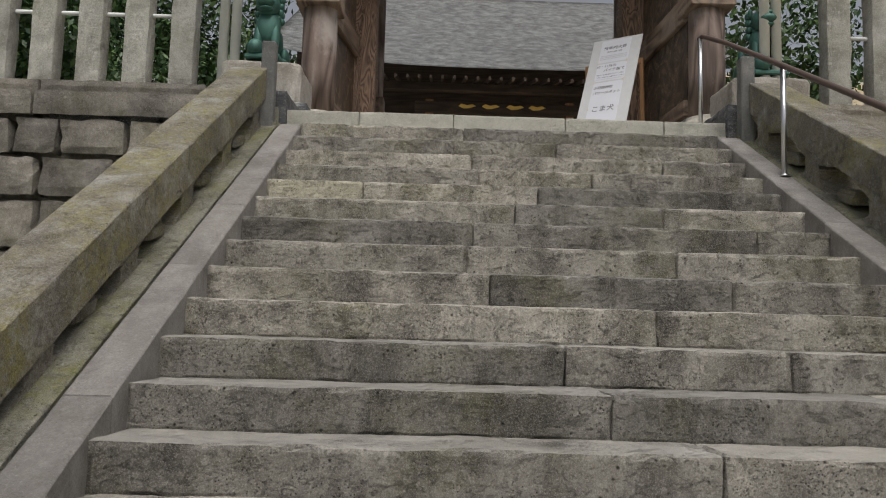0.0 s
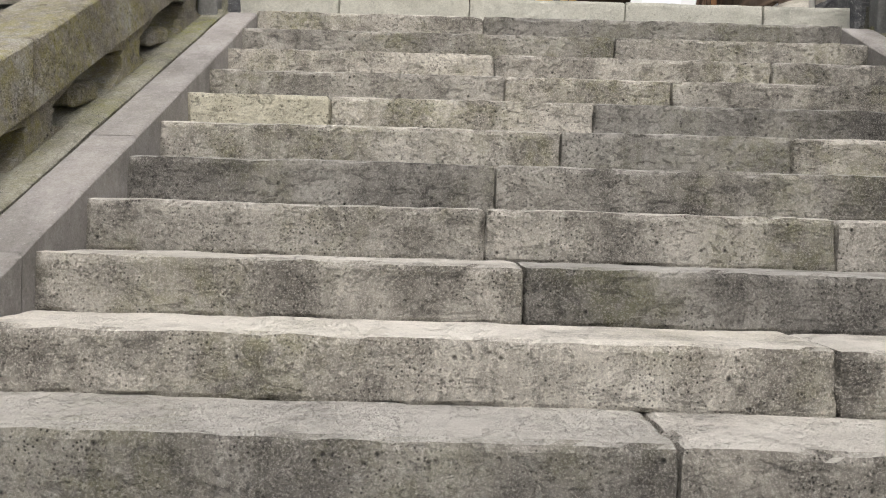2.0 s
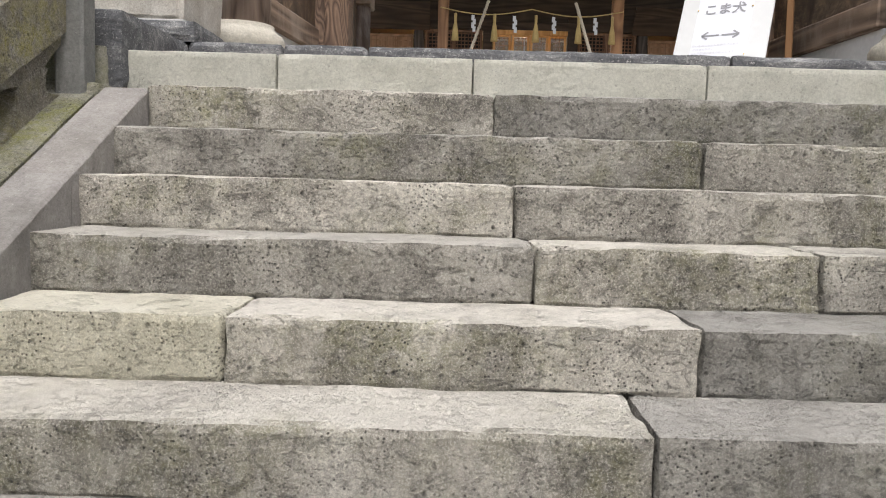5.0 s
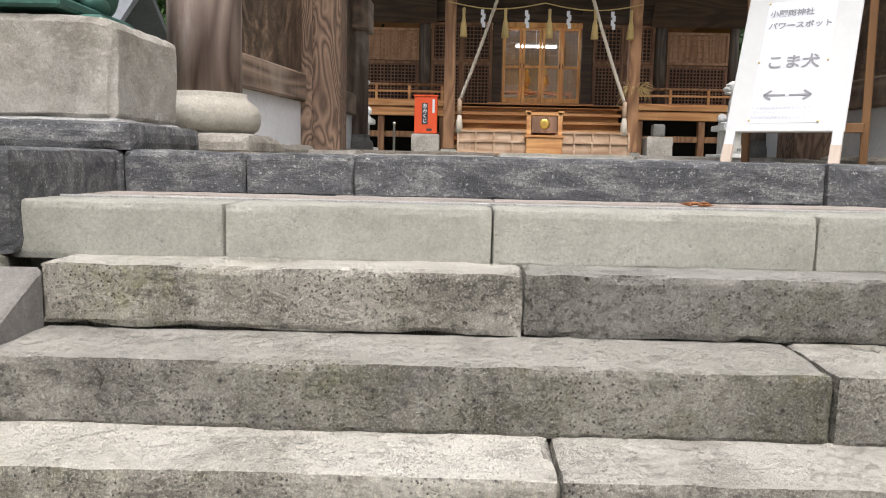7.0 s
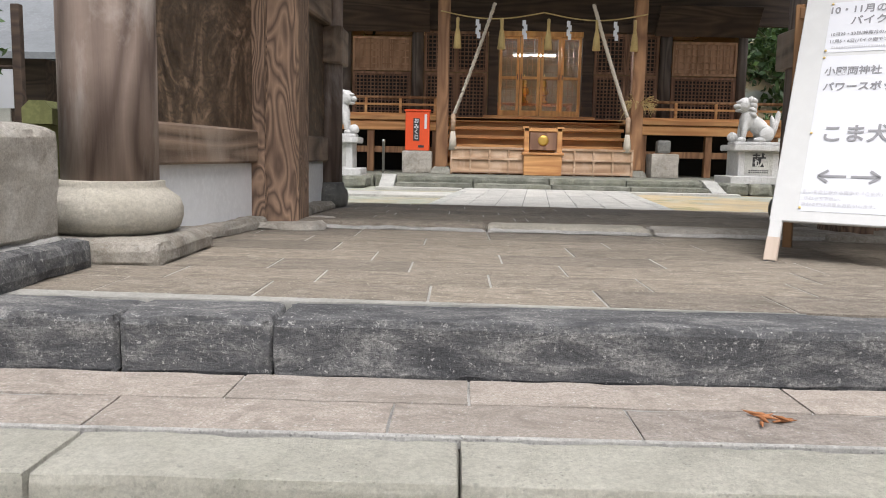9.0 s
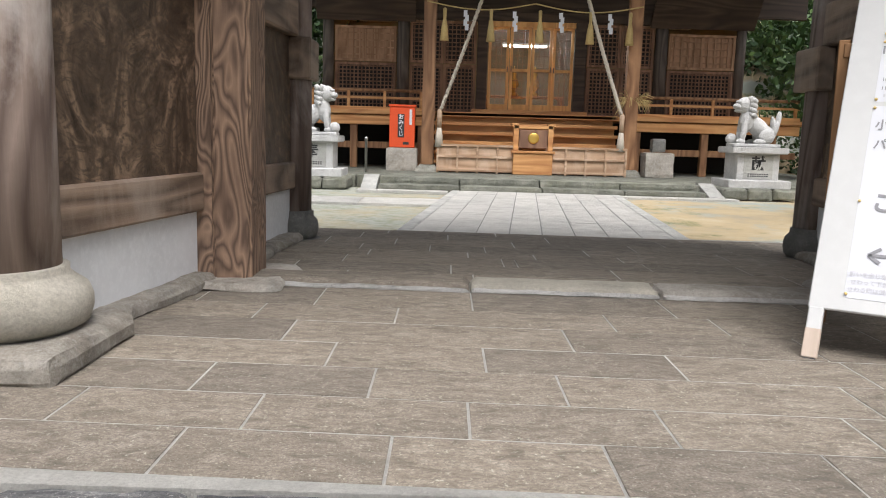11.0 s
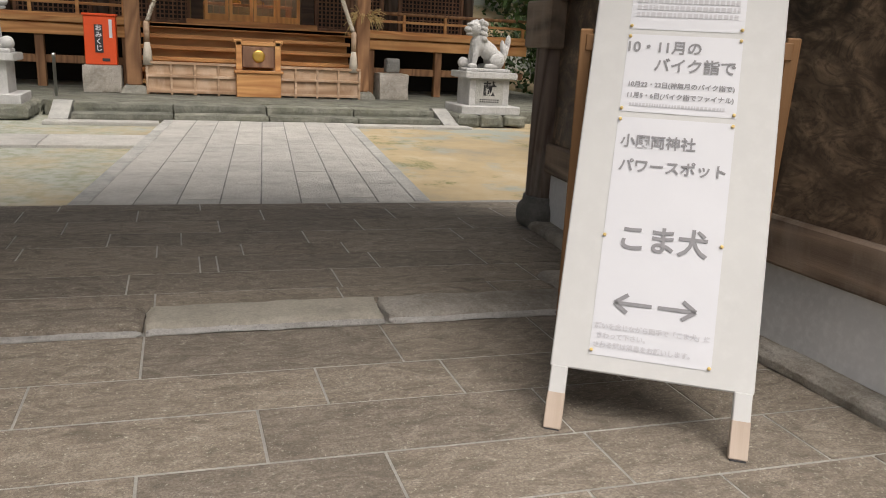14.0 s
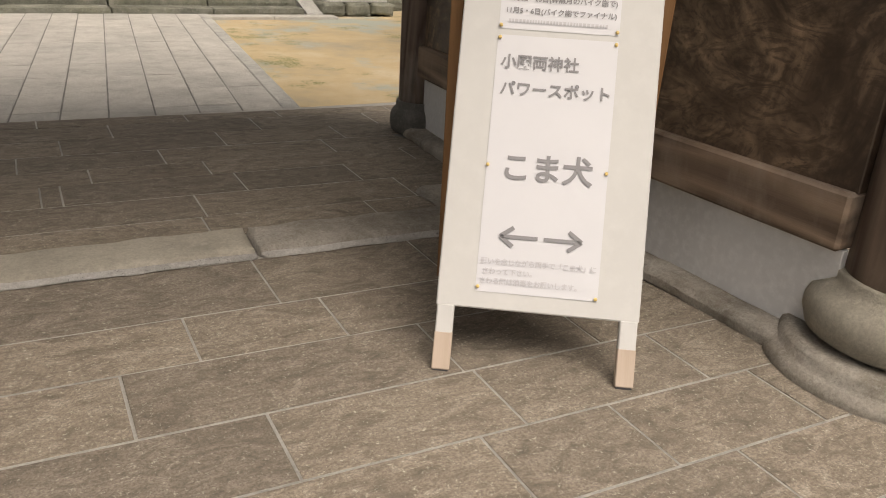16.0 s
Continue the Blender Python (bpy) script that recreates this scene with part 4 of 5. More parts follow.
# ---- hall platform and steps ----
CX = 3.2
plat = thing("hall_terrace", (CX, 0, 0), "low terrace of greenish-grey stone with two broad steps", "terrace", kind="structure")
for n, (y, z) in enumerate(((11.75, -0.03), (12.15, 0.08))):
    for i in range(4):
        w = 5.6 / 4
        part("step_stone", rough_block(w - 0.008, 0.46, 0.13, 700 + n * 10 + i, 0.008, 0.12, 0.01), HSTEP, plat, at=(-2.8 + (i + 0.5) * w, y + 0.2, z - 0.13))
for s in (-1, 1):
    b = prism([(-0.4, -0.17), (0.45, -0.17), (0.45, 0.09), (0.3, 0.1), (-0.38, -0.1)], 0.26, m=Matrix.Rotation(radians(90), 4, "Z"))
    part("side_stone", b, PATHEDGE, plat, "pale slanted side stone", at=(s * 2.95, 12.05, 0))
for i in range(12):
    w = 1.1
    part("edge_stone", rough_block(w - 0.01, 0.4, 0.26, 740 + i, 0.02, 0.12, 0.02), HSTEP, plat, at=(-6.0 + i * w, 12.7, -0.18))
part("top", box((14.0, 9.0, 0.2), (0, 17.1, -0.115), 0.01), HSTEP, plat)

# ---- hall ----
hall = thing("hall", (CX, 0, 0), "wooden shrine hall with lattice walls, orange veranda and copper roof", "hall", kind="structure")
WY, DZ = 16.5, 1.3
part("floor_slab", box((11.6, 5.5, 0.1), (0.2, 18.2, DZ - 0.1), 0.006), WOOD_HALL, hall)
# columns and lattice bays: left edge, right edge
COLX = ((-4.49, -4.25), (-2.82, -2.55), (2.97, 3.25), (4.79, 5.0))
for a, c in COLX:
    part("column", lathe([((c - a) / 2 + 0.01, 0), ((c - a) / 2, 2.4)], 20), WOOD_GREY, hall, at=((a + c) / 2, WY, DZ))
for a, c in ((-1.02, -0.79), (1.17, 1.43)):
    part("door_jamb", box((c - a, 0.2, 2.4), bevel=0.008), WOOD_DARK, hall, at=((a + c) / 2, WY, DZ))


def lattice(x0, x1, z0, z1, mat, cell, bar=0.022, back=None):
    w, h = x1 - x0, z1 - z0
    fr = part("lattice_frame", join(join(join(box((w, 0.06, 0.06), (0, 0, 0), 0.004), box((w, 0.06, 0.06), (0, 0, h - 0.06), 0.004)), box((0.06, 0.058, h), (-w / 2 + 0.03, 0, 0), 0.004)), box((0.06, 0.058, h), (w / 2 - 0.03, 0, 0), 0.004)), mat, hall, at=((x0 + x1) / 2, WY, z0))
    b = bmesh.new()
    n = max(2, round(w / cell))
    for i in range(1, n):
        box((bar, 0.03, h - 0.08), (-w / 2 + w * i / n, 0, 0.04), 0, b)
    n = max(2, round(h / cell))
    for i in range(1, n):
        box((w - 0.08, 0.026, bar), (0, 0, h * i / n - bar / 2), 0, b)
    part("bars", b, mat, fr)
    # Unless back is given, a black sheet paints the dark behind the bars.
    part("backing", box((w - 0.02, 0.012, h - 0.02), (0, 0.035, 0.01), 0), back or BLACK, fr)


for x0, x1 in ((-4.22, -2.84), (3.27, 4.77)):
    lattice(x0, x1, 2.42, 3.2, WOOD_SCREEN, 0.145, 0.03, WOOD_SCREEN)
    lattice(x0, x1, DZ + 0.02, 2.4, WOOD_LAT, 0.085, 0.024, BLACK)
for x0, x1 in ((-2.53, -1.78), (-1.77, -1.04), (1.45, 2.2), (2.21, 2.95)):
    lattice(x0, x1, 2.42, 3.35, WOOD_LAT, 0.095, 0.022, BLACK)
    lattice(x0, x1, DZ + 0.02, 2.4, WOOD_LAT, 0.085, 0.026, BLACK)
part("head_beam", box((9.6, 0.22, 0.2), bevel=0.01), WOOD_DARK, hall, at=(0.25, WY, 3.37))
part("upper_wall", box((12.6, 0.12, 3.6), bevel=0.01), WOOD_DARK, hall, at=(0.0, WY + 0.02, 3.57))
for a, c in ((-4.6, -2.4), (2.8, 5.1)):
    part("shutter", box((c - a, 0.05, 0.75), bevel=0.006), WOOD_DARK, hall, "raised dark wooden shutter", at=pose((a + c) / 2, WY - 0.16, 3.3, 35, 0, 0))
# glazed doors
doors = []
part("door_head", box((2.0, 0.16, 0.12), bevel=0.006), WOOD_DOOR, hall, at=(0.18, WY, 3.25))
part("door_sill", box((2.6, 0.3, 0.14), bevel=0.008), WOOD_HALL, hall, at=(0.18, WY - 0.1, DZ - 0.02))
for i in range(4):
    x = -0.73 + 0.4825 * (i + 0.5) - 0.04
    d = part("door", join(join(join(join(box((0.47, 0.045, 0.13), (0, 0, 0), 0.004), box((0.47, 0.045, 0.08), (0, 0, 1.78), 0.004)), box((0.065, 0.044, 1.86), (-0.2025, 0, 0), 0.004)), box((0.065, 0.044, 1.86), (0.2025, 0, 0), 0.004)), box((0.47, 0.045, 0.06), (0, 0, 0.86), 0.004)), WOOD_DOOR, hall, "golden-orange wooden glazed sliding door", at=(x, WY - (0.03 if i in (1, 2) else -0.03), DZ + 0.12))
    b = bmesh.new()
    for q in range(1, 3):
        box((0.012, 0.02, 1.7), (-0.17 + q * 0.113, 0, 0.12), 0, b)
    for q in range(1, 10):
        box((0.36, 0.018, 0.012), (0, 0, 0.12 + q * 0.18), 0, b)
    part("muntins", b, WOOD_HALLV, d)
    g = part("pane", box((0.36, 0.004, 1.66), (0, 0.012, 0.12), 0), GLASS, d)
    g.visible_shadow = False
    h = part("handle", box((0.02, 0.02, 0.12), (0.2 if i % 2 == 0 else -0.2, -0.03, 0.85), 0.003), INKBLACK, d)
# inside: floor, back wall, altar things and a lit tube
part("inner_wall", box((9.4, 0.1, 2.6), bevel=0), GLASSDARK, hall, at=(0.2, 20.6, DZ))
for x in (-4.45, 4.95):
    part("side_wall", box((0.1, 4.2, 2.6), bevel=0), GLASSDARK, hall, at=(x, 18.6, DZ))
part("hall_ceiling", box((9.6, 4.0, 0.08), bevel=0), PALECEIL, hall, at=(0.2, 18.66, 3.85))
lampo = thing("ceiling_lamp", (CX + 0.18, 17.9, 2.98), "lit fluorescent tube lamp hanging inside the hall", "lamp")
part("tube", box((1.05, 0.08, 0.04), bevel=0.01, segments=2), TUBE, lampo, at=(0, 0, 0.0))
part("housing", box((1.1, 0.1, 0.05), bevel=0.008), PVC, lampo, at=(0, 0, 0.042))
part("hanger", box((0.02, 0.02, 0.78), bevel=0.002), PVC, lampo, at=(0, 0, 0.09))
table = thing("altar_table", (CX + 0.18, 17.7, DZ), "dark altar table inside the hall", "table")
part("tabletop", box((1.9, 0.5, 0.05), bevel=0.006), WOOD_HALL, table, at=(0, 0, 0.45))
for sx in (-1, 1):
    for sy in (-1, 1):
        part("leg", box((0.06, 0.06, 0.45), bevel=0.004), WOOD_HALL, table, at=(sx * 0.88, sy * 0.2, 0))
for sx in (-1, 1):
    o = part("gilt_ornament", lathe([(0.11, 0), (0.12, 0.05), (0.04, 0.1), (0.06, 0.16), (0.13, 0.26), (0.1, 0.38), (0.05, 0.46), (0.07, 0.52), (0.03, 0.6), (0.005, 0.72)], 20), GOLD, None, at=(CX + 0.18 + sx * 0.25, 17.7, DZ + 0.5))
    tagged(o, "gilded altar ornament standing on the altar table", "ornament", "altar ornaments")
# veranda with rail
part("deck", box((11.4, 1.3, 0.09), bevel=0.006), WOOD_HALL, hall, at=(0.2, 15.9, DZ - 0.08))
for s, (a, c) in ((-1, (-5.4, -2.12)), (1, (2.12, 5.85))):
    part("deck_beam", box((c - a, 0.12, 0.2), bevel=0.008), WOOD_HALL, hall, at=((a + c) / 2, 15.36, DZ - 0.3))
    part("lower_beam", box((c - a, 0.08, 0.14), bevel=0.006), WOOD_HALLV, hall, at=((a + c) / 2, 15.45, 0.5))
    rl = part("veranda_rail", rod([(a, 15.35, DZ + 0.42), (c, 15.35, DZ + 0.42)], 0.035), WOOD_HALLV, hall)
    part("mid_rail", box((c - a, 0.05, 0.05), bevel=0.004), WOOD_HALL, rl, at=((a + c) / 2, 15.35, DZ + 0.24))
    part("base_rail", box((c - a, 0.07, 0.07), bevel=0.004), WOOD_HALL, rl, at=((a + c) / 2, 15.35, DZ + 0.01))
    n = int((c - a) / 0.75)
    for i in range(n + 1):
        x = a + 0.1 + (c - a - 0.2) * i / n
        part("rail_post", box((0.06, 0.06, 0.4), bevel=0.004), WOOD_HALL, rl, at=(x, 15.35, DZ + 0.01))
    for x in [a + 0.3 + i * 1.45 for i in range(int((c - a) / 1.45) + 1)]:
        part("floor_post", box((0.15, 0.15, DZ - 0.38), bevel=0.008), WOOD_HALLV, hall, at=(x, 15.42, 0.08))
# Black sheet added as painted shade below the veranda.
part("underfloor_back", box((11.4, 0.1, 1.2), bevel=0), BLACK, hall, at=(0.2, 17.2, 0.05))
# porch steps
for i in range(6):
    z = 0.12 + (DZ - 0.12) * (i + 1) / 6
    part("porch_step", box((3.86, 0.24, 0.07), bevel=0.008), WOOD_HALL, hall, at=(0.0, 14.42 + i * 0.19, z - 0.07))
    part("riser", box((3.8, 0.03, (DZ - 0.12) / 6), bevel=0.003), WOOD_HALL, hall, at=(0.0, 14.5 + i * 0.19, z - 0.07 - (DZ - 0.12) / 6 + 0.005))
# porch posts, beam and roof
for x in (-2.03, 2.0):
    part("porch_post", box((0.25, 0.25, 4.2), bevel=0.02, segments=2), WOOD_HALLV, hall, at=(x, 14.3, 0.22))
    part("post_base", prism([(-0.24, 0), (0.24, 0), (0.22, 0.06), (0.15, 0.14), (-0.15, 0.14), (-0.22, 0.06)], 0.44), POSTST, hall, "pale stone post base", at=(x, 14.3, 0.085))
part("porch_beam", box((4.9, 0.26, 0.36), bevel=0.02), WOOD_DARK, hall, at=(0, 14.3, 4.0))
part("eave_beam", box((6.6, 0.24, 0.24), bevel=0.02), WOOD_DARK, hall, at=(0, 13.6, 4.45))
for i in range(36):
    part("rafter", box((0.07, 2.6, 0.09), bevel=0.004), WOOD_DARK, hall, at=pose(-5.4 + i * 0.31, 13.55, 4.72, 14, 0, 0))
for x in (-0.95, -0.28, 0.42, 1.05):
    b = prism([(-0.16, 0.02), (-0.06, -0.06), (0.05, -0.04), (0.17, 0.03), (0.1, 0.09), (0.0, 0.05), (-0.1, 0.1)], 0.05)
    for v in b.verts:
        v.co = Vector((v.co.x * 1.5, v.co.y, v.co.z * 0.9))
    part("gilt_fitting", b, GOLD, hall, "small gilt metal fitting", at=(x, 14.14, 4.2))
rb = bmesh.new()
N, M = 40, 22
g = []
for i in range(N + 1):
    r = []
    x = -6.6 + 13.2 * i / N
    for j in range(M + 1):
        f = j / M
        y = 12.3 + 8.5 * f
        z = 4.72 + 5.6 * f ** 1.08 + 0.5 * (abs(x) / 6.6) ** 3 * (1 - f)
        r.append(rb.verts.new((x, y, z)))
    g.append(r)
for r, s in zip(g, g[1:]):
    for j in range(M):
        rb.faces.new((r[j], s[j], s[j + 1], r[j + 1])).smooth = True
bmesh.ops.solidify(rb, geom=rb.faces[:], thickness=0.22)
part("hall_roof", rb, ROOFMAT, hall, "curved weathered grey copper roof")

# barriers, offertory box, ropes
for x in (-1.03, 1.12):
    f = thing("low_barrier", (CX + x, 14.05, 0.085), "low pale wooden lattice barrier before the porch steps", "barrier", "low barriers")
    w = 1.62
    for z in (0.03, 0.3, 0.52):
        part("rail", box((w, 0.035, 0.045), bevel=0.004), WOOD_PALE, f, at=(0, 0, z))
    part("board", box((w - 0.03, 0.012, 0.5), bevel=0.002), WOOD_PALE, f, "thin weathered backing board", at=(0, 0.03, 0.04))
    for i in range(5):
        part("upright", box((0.04, 0.036, 0.56), bevel=0.004), WOOD_PALE, f, at=(-w / 2 + 0.02 + (w - 0.04) * i / 4, 0.002, 0))
ob = thing("offertory_box", (CX + 0.06, 14.15, 0.085), "orange wooden offertory box with a round gilt crest on a stand", "box")
part("stand", box((0.78, 0.4, 0.42), bevel=0.01), WOOD_HALL, ob)
part("shelf", box((0.86, 0.46, 0.05), bevel=0.008), WOOD_HALL, ob, at=(0, 0, 0.42))
body = part("body", box((0.56, 0.36, 0.36), bevel=0.01), WOOD_LAT, ob, at=(0, 0.02, 0.52))
part("crest", lathe([(0.11, 0), (0.11, 0.012), (0.08, 0.02), (0.03, 0.026)], 24), GOLD, body, "round gilt crest", at=pose(0, -0.18, 0.2, 90, 0, 0))
for sx in (-1, 1):
    part("corner_post", box((0.1, 0.1, 0.5), bevel=0.006), WOOD_HALL, ob, at=(sx * 0.34, -0.1, 0.47))
    part("ear", box((0.14, 0.3, 0.06), bevel=0.01), WOOD_HALL, ob, at=(sx * 0.36, 0, 0.94))
part("top_bar", box((0.8, 0.1, 0.07), bevel=0.008), WOOD_HALL, ob, at=(0, -0.1, 0.9))

for s in (-1, 1):
    r = thing("bell_rope", (CX + 0.0, 14.1, 0.9), "thick twisted white hemp bell rope ending in a tassel", "rope", "bell ropes")
    b = bmesh.new()
    x0, z0, x1, z1 = s * 1.0, 2.65, s * 1.78, 0.42
    for ph in (0, 2.1, 4.2):
        pts = []
        for i in range(46):
            f = i / 45
            x = x0 + (x1 - x0) * f
            z = z0 + (z1 - z0) * (f + 0.02 * math.sin(math.pi * f))
            a = f * 60 + ph
            pts.append((x + 0.018 * math.cos(a), 0.018 * math.sin(a), z))
        rod(pts, 0.026, 6, b)
    part("rope", b, ROPE, r)
    part("grip", lathe([(0.045, 0), (0.05, 0.32), (0.03, 0.36)], 14), WOOD_PALE, r, "pale wooden grip", at=(x1 + s * 0.02, 0, 0.06))
    part("tassel", lathe([(0.085, -0.02), (0.07, 0.2), (0.045, 0.36)], 14), ROPE, r, "white rope tassel", at=(x1 + s * 0.02, 0, -0.3))
sw = thing("straw_rope", (CX, 14.12, 3.32), "thin sagging straw rope with straw tassels and white paper streamers", "rope")
pts = [(-2.1 + 4.2 * i / 40, -0.02, 0.06 - 0.14 * math.sin(math.pi * ((i * 2 / 40) % 1.0))) for i in range(41)]
part("rope", rod(pts, 0.013, 7), STRAW, sw)
for x in (-1.75, -0.85, 0.1, 1.08, 1.95 - 0.1):
    part("straw_tassel", lathe([(0.085, -0.62), (0.06, -0.35), (0.03, -0.2), (0.035, -0.02), (0.015, 0.0)], 12), STRAW, sw, at=(x, -0.02, -0.06))
for x in (-1.35, -0.4, 0.5, 1.45):
    b = bmesh.new()
    z, xx = -0.1, 0.0
    for q in range(4):
        box((0.07, 0.004, 0.12), (xx, 0.002 * q, z - 0.12), 0, b)
        z -= 0.085
        xx += 0.03 if q % 2 == 0 else -0.03
    part("paper_streamer", b, PAPER, sw, "white folded paper streamer", at=(x, -0.03, 0))
tuft = bmesh.new()
rnd = random.Random(6)
for i in range(60):
    a, l = rnd.uniform(0, 6.28), rnd.uniform(0.12, 0.34)
    p = Vector((0.16 * math.cos(a), -0.13 + 0.05 * math.sin(a), rnd.uniform(-0.06, 0.06)))
    d = Vector((math.cos(a) * 0.8, -0.4 + 0.4 * math.sin(a), rnd.uniform(-1.1, 0.7)))
    rod([p, p + d * l * 0.6, p + d * l + Vector((0, 0, -0.06))], 0.006, 4, tuft)
part("straw_tuft", tuft, STRAW, thing("straw_bundle", (CX + 2.0, 14.3, 1.62), "dry straw bundle tied round the porch post", "straw"))
# fortune-slip box on its stone
rbx = thing("stone_stand", (0.66, 14.3, 0.085), "pale square stone stand under the red box", "stand")
part("block", rough_block(0.62, 0.5, 0.46, 61, 0.01, 0.08, 0.01), BLOCK, rbx)
rd = thing("fortune_box", (0.66, 14.3, 0.55), "orange-red metal fortune-slip box with a white label", "box")
part("body", box((0.5, 0.34, 0.8), bevel=0.012), RED, rd)
part("lid", box((0.54, 0.38, 0.04), bevel=0.008), RED, rd, at=(0, 0, 0.8))
lb = part("label_plate", box((0.13, 0.008, 0.46), bevel=0.001), INKBLACK, rd, "black label with white writing", at=(-0.02, -0.174, 0.2))
wb = bmesh.new()
for i, ch in enumerate("おみくじ"):
    q = words(ch, 0.105)
    bmesh.ops.transform(q, matrix=Matrix.Translation((0, -0.006, 0.40 - i * 0.11)) @ Matrix.Rotation(radians(90), 4, "X"), verts=q.verts[:])
    join(wb, q)
part("lettering", wb, PAPER, lb)
part("side_label", box((0.05, 0.006, 0.3), bevel=0.001), PAPER, rd, at=(0.17, -0.174, 0.45))
part("slot", box((0.12, 0.006, 0.05), bevel=0.001), INKBLACK, rd, at=(0.08, -0.174, 0.06))
st = thing("stone_block", (5.82, 14.4, 0.085), "pale cut stone block beside the porch post", "stone")
part("block", rough_block(0.58, 0.5, 0.5, 62, 0.012, 0.08, 0.012), BLOCK, st)
s2 = thing("small_stone", (5.82, 14.4, 0.585), "small grey carved stone resting on a pale block", "stone")
part("block", rough_block(0.28, 0.25, 0.28, 63, 0.016, 0.06, 0.02), BASE2, s2)

# granite lion-dogs on pedestals
for x, face, char in ((-0.75, 180, "奉"), (6.9, 0, "献")):
    pd = thing("granite_pedestal", (x, 12.25, YARD_Z), "pale granite pedestal on a rough stone footing with a carved character", "pedestal", "guardian pedestals")
    for i in range(3):
        part("footing_stone", rough_block(0.42, 1.1, 0.22, 800 + i + x, 0.03, 0.07, 0.025), HSTEP, pd, at=(-0.42 + i * 0.42, 0, 0))
    part("tier", box((1.06, 0.9, 0.14), bevel=0.01), GRAN, pd, at=(0, 0, 0.21))
    die = part("die", box((0.72, 0.62, 0.46), bevel=0.006), GRAN, pd, at=(0, 0, 0.345))
    part("plaque", box((0.5, 0.012, 0.4), bevel=0.002), PATHEDGE, die, "grey polished plaque", at=(0, -0.312, 0.03))
    q = words(char, 0.25)
    bmesh.ops.transform(q, matrix=Matrix.Rotation(radians(90), 4, "X"), verts=q.verts[:])
    part("lettering", q, INKBLACK, die, "black carved character", at=(0, -0.3205, 0.28))
    fp = bmesh.new()
    for i in range(2):
        for k in range(9):
            box((0.028, 0.002, 0.018), (-0.16 + k * 0.04, -0.32, 0.1 - i * 0.035), 0, fp)
    part("fine_lettering", fp, INKBLACK, die)
    part("cap", box((0.94, 0.8, 0.11), bevel=0.014, segments=2), GRAN, pd, at=(0, 0, 0.8))
    gl = part("guardian_statue", beast(None, 1.12), GRAN, None, at=pose(x, 12.25, YARD_Z + 0.945, 0, 0, face))
    tagged(gl, "white granite guardian lion-dog statue with a ball on a pedestal", "statue", "granite guardians")
mp = thing("steel_post", (-0.0 + 0.05, 13.2, 0.085), "slim steel post standing on the hall terrace", "post")
part("tube", lathe([(0.025, 0), (0.025, 0.6), (0.03, 0.6), (0.03, 0.66)], 12), STEEL, mp)

# ---- neighbouring house ----
hs = thing("house", (-10.0, 15.0, YARD_Z), "low dark house with a grey curved tile roof among trees", "house")
part("wall", box((7.0, 4.0, 2.3), bevel=0.01), WOOD_DARK, hs)
part("roof", prism([(-2.9, 2.2), (-1.5, 2.75), (0, 3.9), (1.5, 2.75), (2.9, 2.2), (2.9, 2.32), (1.5, 2.9), (0, 4.1), (-1.5, 2.9), (-2.9, 2.32)], 8.4, m=Matrix.Rotation(radians(90), 4, "Z")), ROOFTILE, hs, "grey tiled roof")
for x in (-2.2, 0, 2.2):
    w = part("window", box((1.2, 0.06, 1.0), bevel=0.006), PLASTER, hs, at=(x, -2.01, 0.8))

# ---- wooded slope ----
def canopy(name, centres, seed, label):
    rr = np.random.RandomState(seed)
    verts, faces = [], []
    for (cx, cy, cz, rad, count) in centres:
        d = rr.normal(size=(count, 3))
        d /= np.linalg.norm(d, axis=1)[:, None]
        rads = rad * (0.62 + 0.4 * rr.rand(count) ** 0.6)
        lump = 1 + 0.22 * np.sin(d[:, 0] * 5 + seed) * np.cos(d[:, 2] * 6) + 0.15 * np.sin(d[:, 1] * 9)
        p = d * (rads * lump)[:, None] * np.array((1, 0.9, 0.85)) + np.array((cx, cy, cz))
        for q in p:
            u = rr.normal(size=3)
            u /= np.linalg.norm(u)
            w = np.cross(u, rr.normal(size=3))
            w /= np.linalg.norm(w)
            l = (0.05 + 0.06 * rr.rand()) * (1.0 if rad < 1.55 else 1.9)
            base = len(verts)
            verts += [tuple(q - u * l), tuple(q + w * l * 0.45), tuple(q + u * l), tuple(q - w * l * 0.45)]
            faces.append((base, base + 1, base + 2, base + 3))
    me = bpy.data.meshes.new(name)
    me.from_pydata(verts, [], faces)
    me.materials.append(LEAF)
    return tagged(new(name, me), label, "foliage", kind="stuff")


rnd = random.Random(12)
cs = []
for i in range(70):
    x = rnd.uniform(-24, 30)
    y = rnd.uniform(20.5, 32)
    if -2.4 < x < 9 and y < 25:
        y += 5
    z = YARD_Z + max(0, y - 21) * 0.55 + rnd.uniform(0.6, 3.4)
    cs.append((x, y, z, rnd.uniform(1.3, 2.6), 1300))
for i in range(30):
    cs.append((rnd.uniform(-20, -5.5), rnd.uniform(22, 27), rnd.uniform(3, 15), rnd.uniform(2.0, 3.0), 1700))
canopy("far_woods", cs, 2, "dense dark green evergreen woods on the slope behind the hall")
cs = []
for i in range(26):
    x = rnd.choice((rnd.uniform(-22, -14), rnd.uniform(9.8, 18)))
    cs.append((x, rnd.uniform(13, 21), YARD_Z + rnd.uniform(0.5, 4.0), rnd.uniform(0.9, 1.8), 1100))
canopy("shrubbery", cs, 5, "dense green shrubs and low trees beside the hall")
cs = []
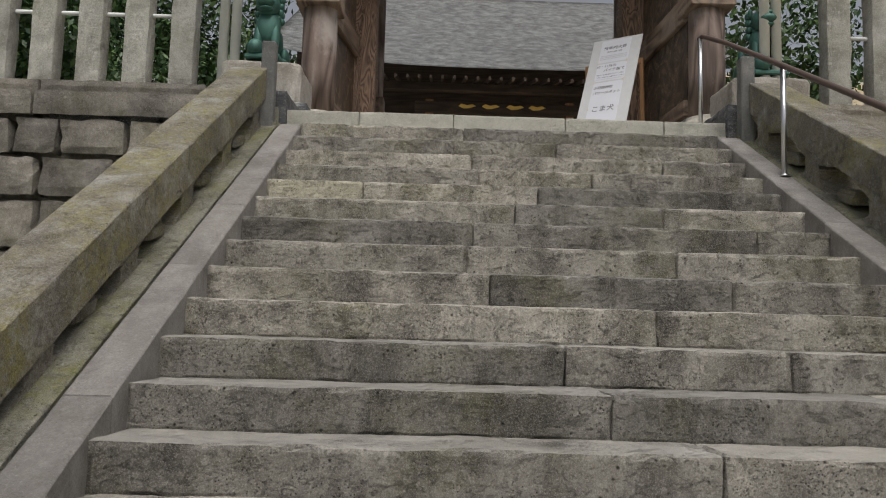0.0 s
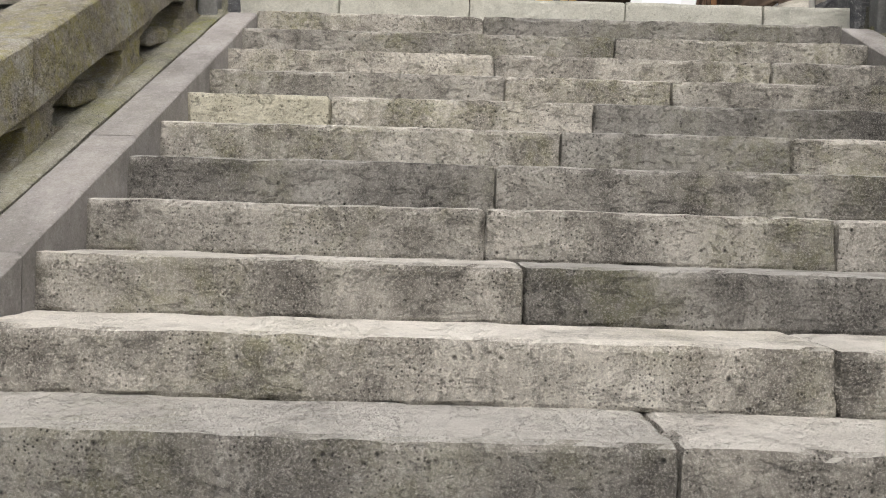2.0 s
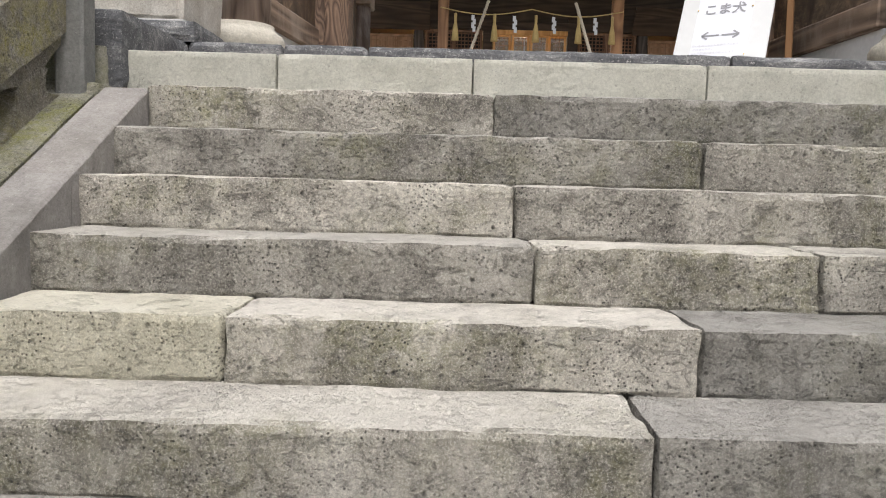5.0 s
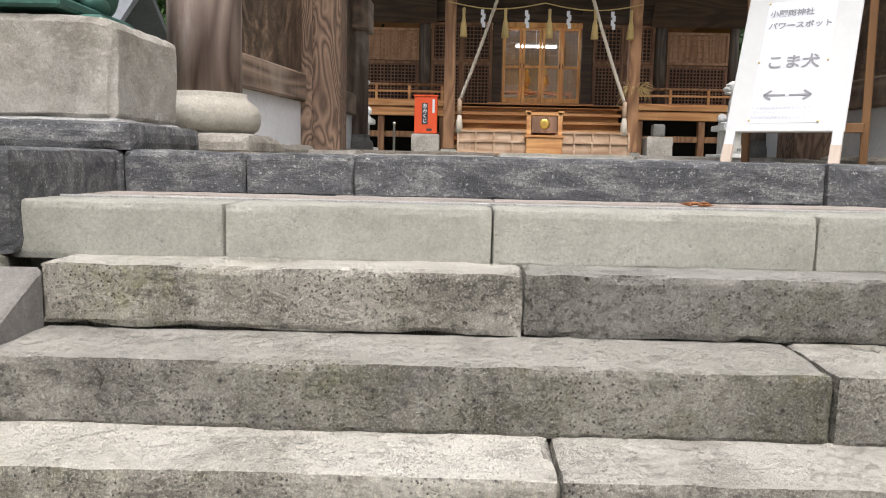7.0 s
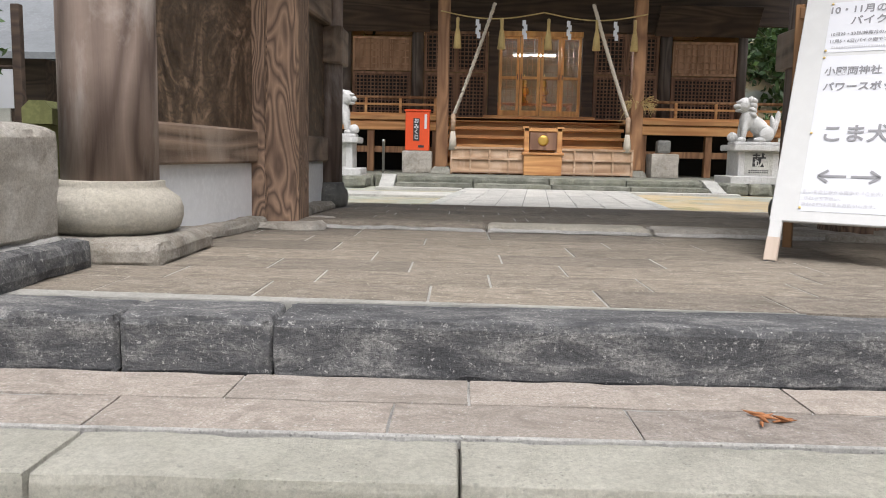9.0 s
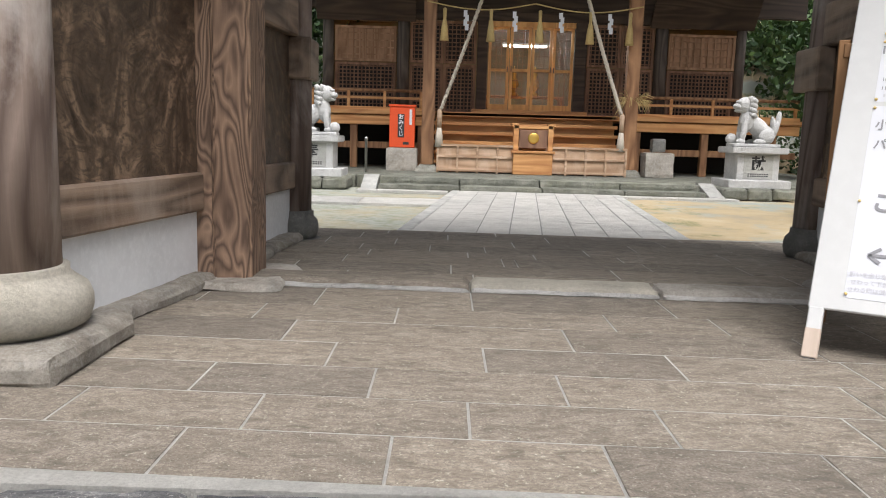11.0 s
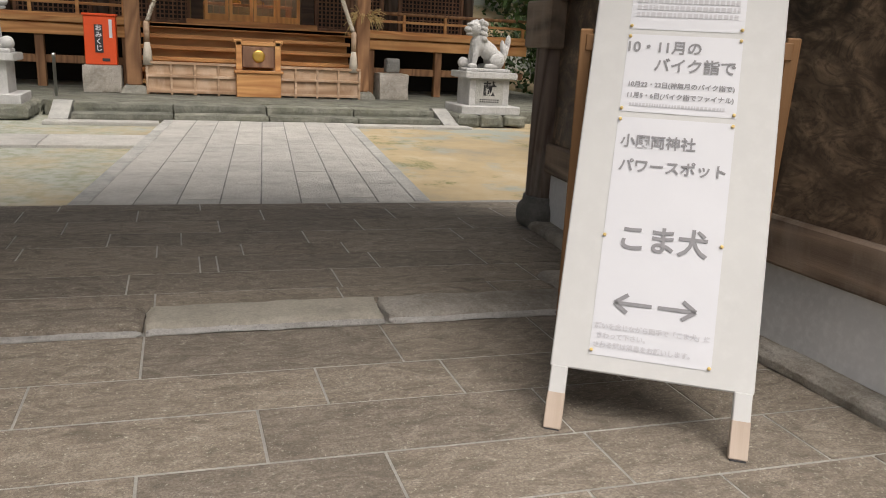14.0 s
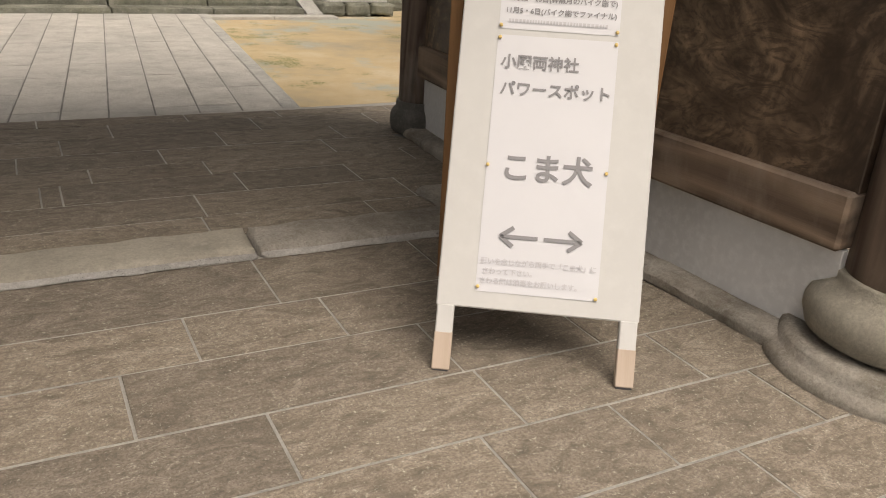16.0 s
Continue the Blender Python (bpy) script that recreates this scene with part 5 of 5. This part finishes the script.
for i in range(22):
    x = rnd.choice((rnd.uniform(-11, -5.2), rnd.uniform(6.8, 13)))
    cs.append((x, rnd.uniform(3.5, 8), YARD_Z + rnd.uniform(0.4, 3.6), rnd.uniform(0.8, 1.5), 2600))
canopy("hedge", cs, 8, "dark green evergreen bushes behind the stone fence")

# mortar seam and fallen leaves on the landing
part("mortar_seam", box((4.04, 0.014, 0.03), (2.04, -0.4645, LANDING_Z - 0.024), 0.003), MORTAR, stairs, "white mortar seam")
lv = bmesh.new()
for i in range(9):
    a = i * 1.7
    p = Vector((0.05 * math.cos(a) * (0.4 + 0.1 * i), 0.03 * math.sin(a), 0.004 + 0.002 * i))
    d = Vector((math.cos(a * 1.3), math.sin(a * 1.3), 0.12))
    rod([p, p + d * 0.05, p + d * 0.1 + Vector((0, 0, -0.004))], 0.006, 5, lv, (0.002, 0.009, 0.001))
DRY = plain("dry_brown_leaf", (0.32, 0.13, 0.05), 0.8, 0, 0.3)
dl = part("fallen_leaves", lv, DRY, None, at=Matrix.Translation((2.3, -0.3, LANDING_Z)) @ Matrix.Scale(0.6, 4))
tagged(dl, "small clump of dry brown fallen leaves on the landing", "leaves")

# posts in the yard west of the gate
GREENW = plain("mossy_green_wood", (0.16, 0.17, 0.06), 0.8, 0, 0.3, 30)
gp = thing("wooden_post", (-1.2, 3.0, YARD_Z), "short moss-green wooden post with a cap beside the gate", "post")
part("shaft", box((0.13, 0.13, 0.76), bevel=0.008), GREENW, gp)
part("cap", prism([(-0.1, 0), (0.1, 0), (0.1, 0.1), (0.05, 0.15), (-0.05, 0.15), (-0.1, 0.1)], 0.2), GREENW, gp, at=(0, 0, 0.76))
dp = thing("dark_pole", (-4.75, 9.0, YARD_Z), "slim dark wooden pole with a small pale banner", "pole")
part("shaft", box((0.12, 0.12, 2.6), bevel=0.008), WOOD_DARK, dp)
part("banner", box((0.34, 0.012, 0.55), bevel=0.002), PAPER, dp, "pale cloth banner", at=(-0.25, 0, 1.15))
part("arm", box((0.45, 0.03, 0.03), bevel=0.003), WOOD_DARK, dp, at=(-0.2, 0, 1.72))
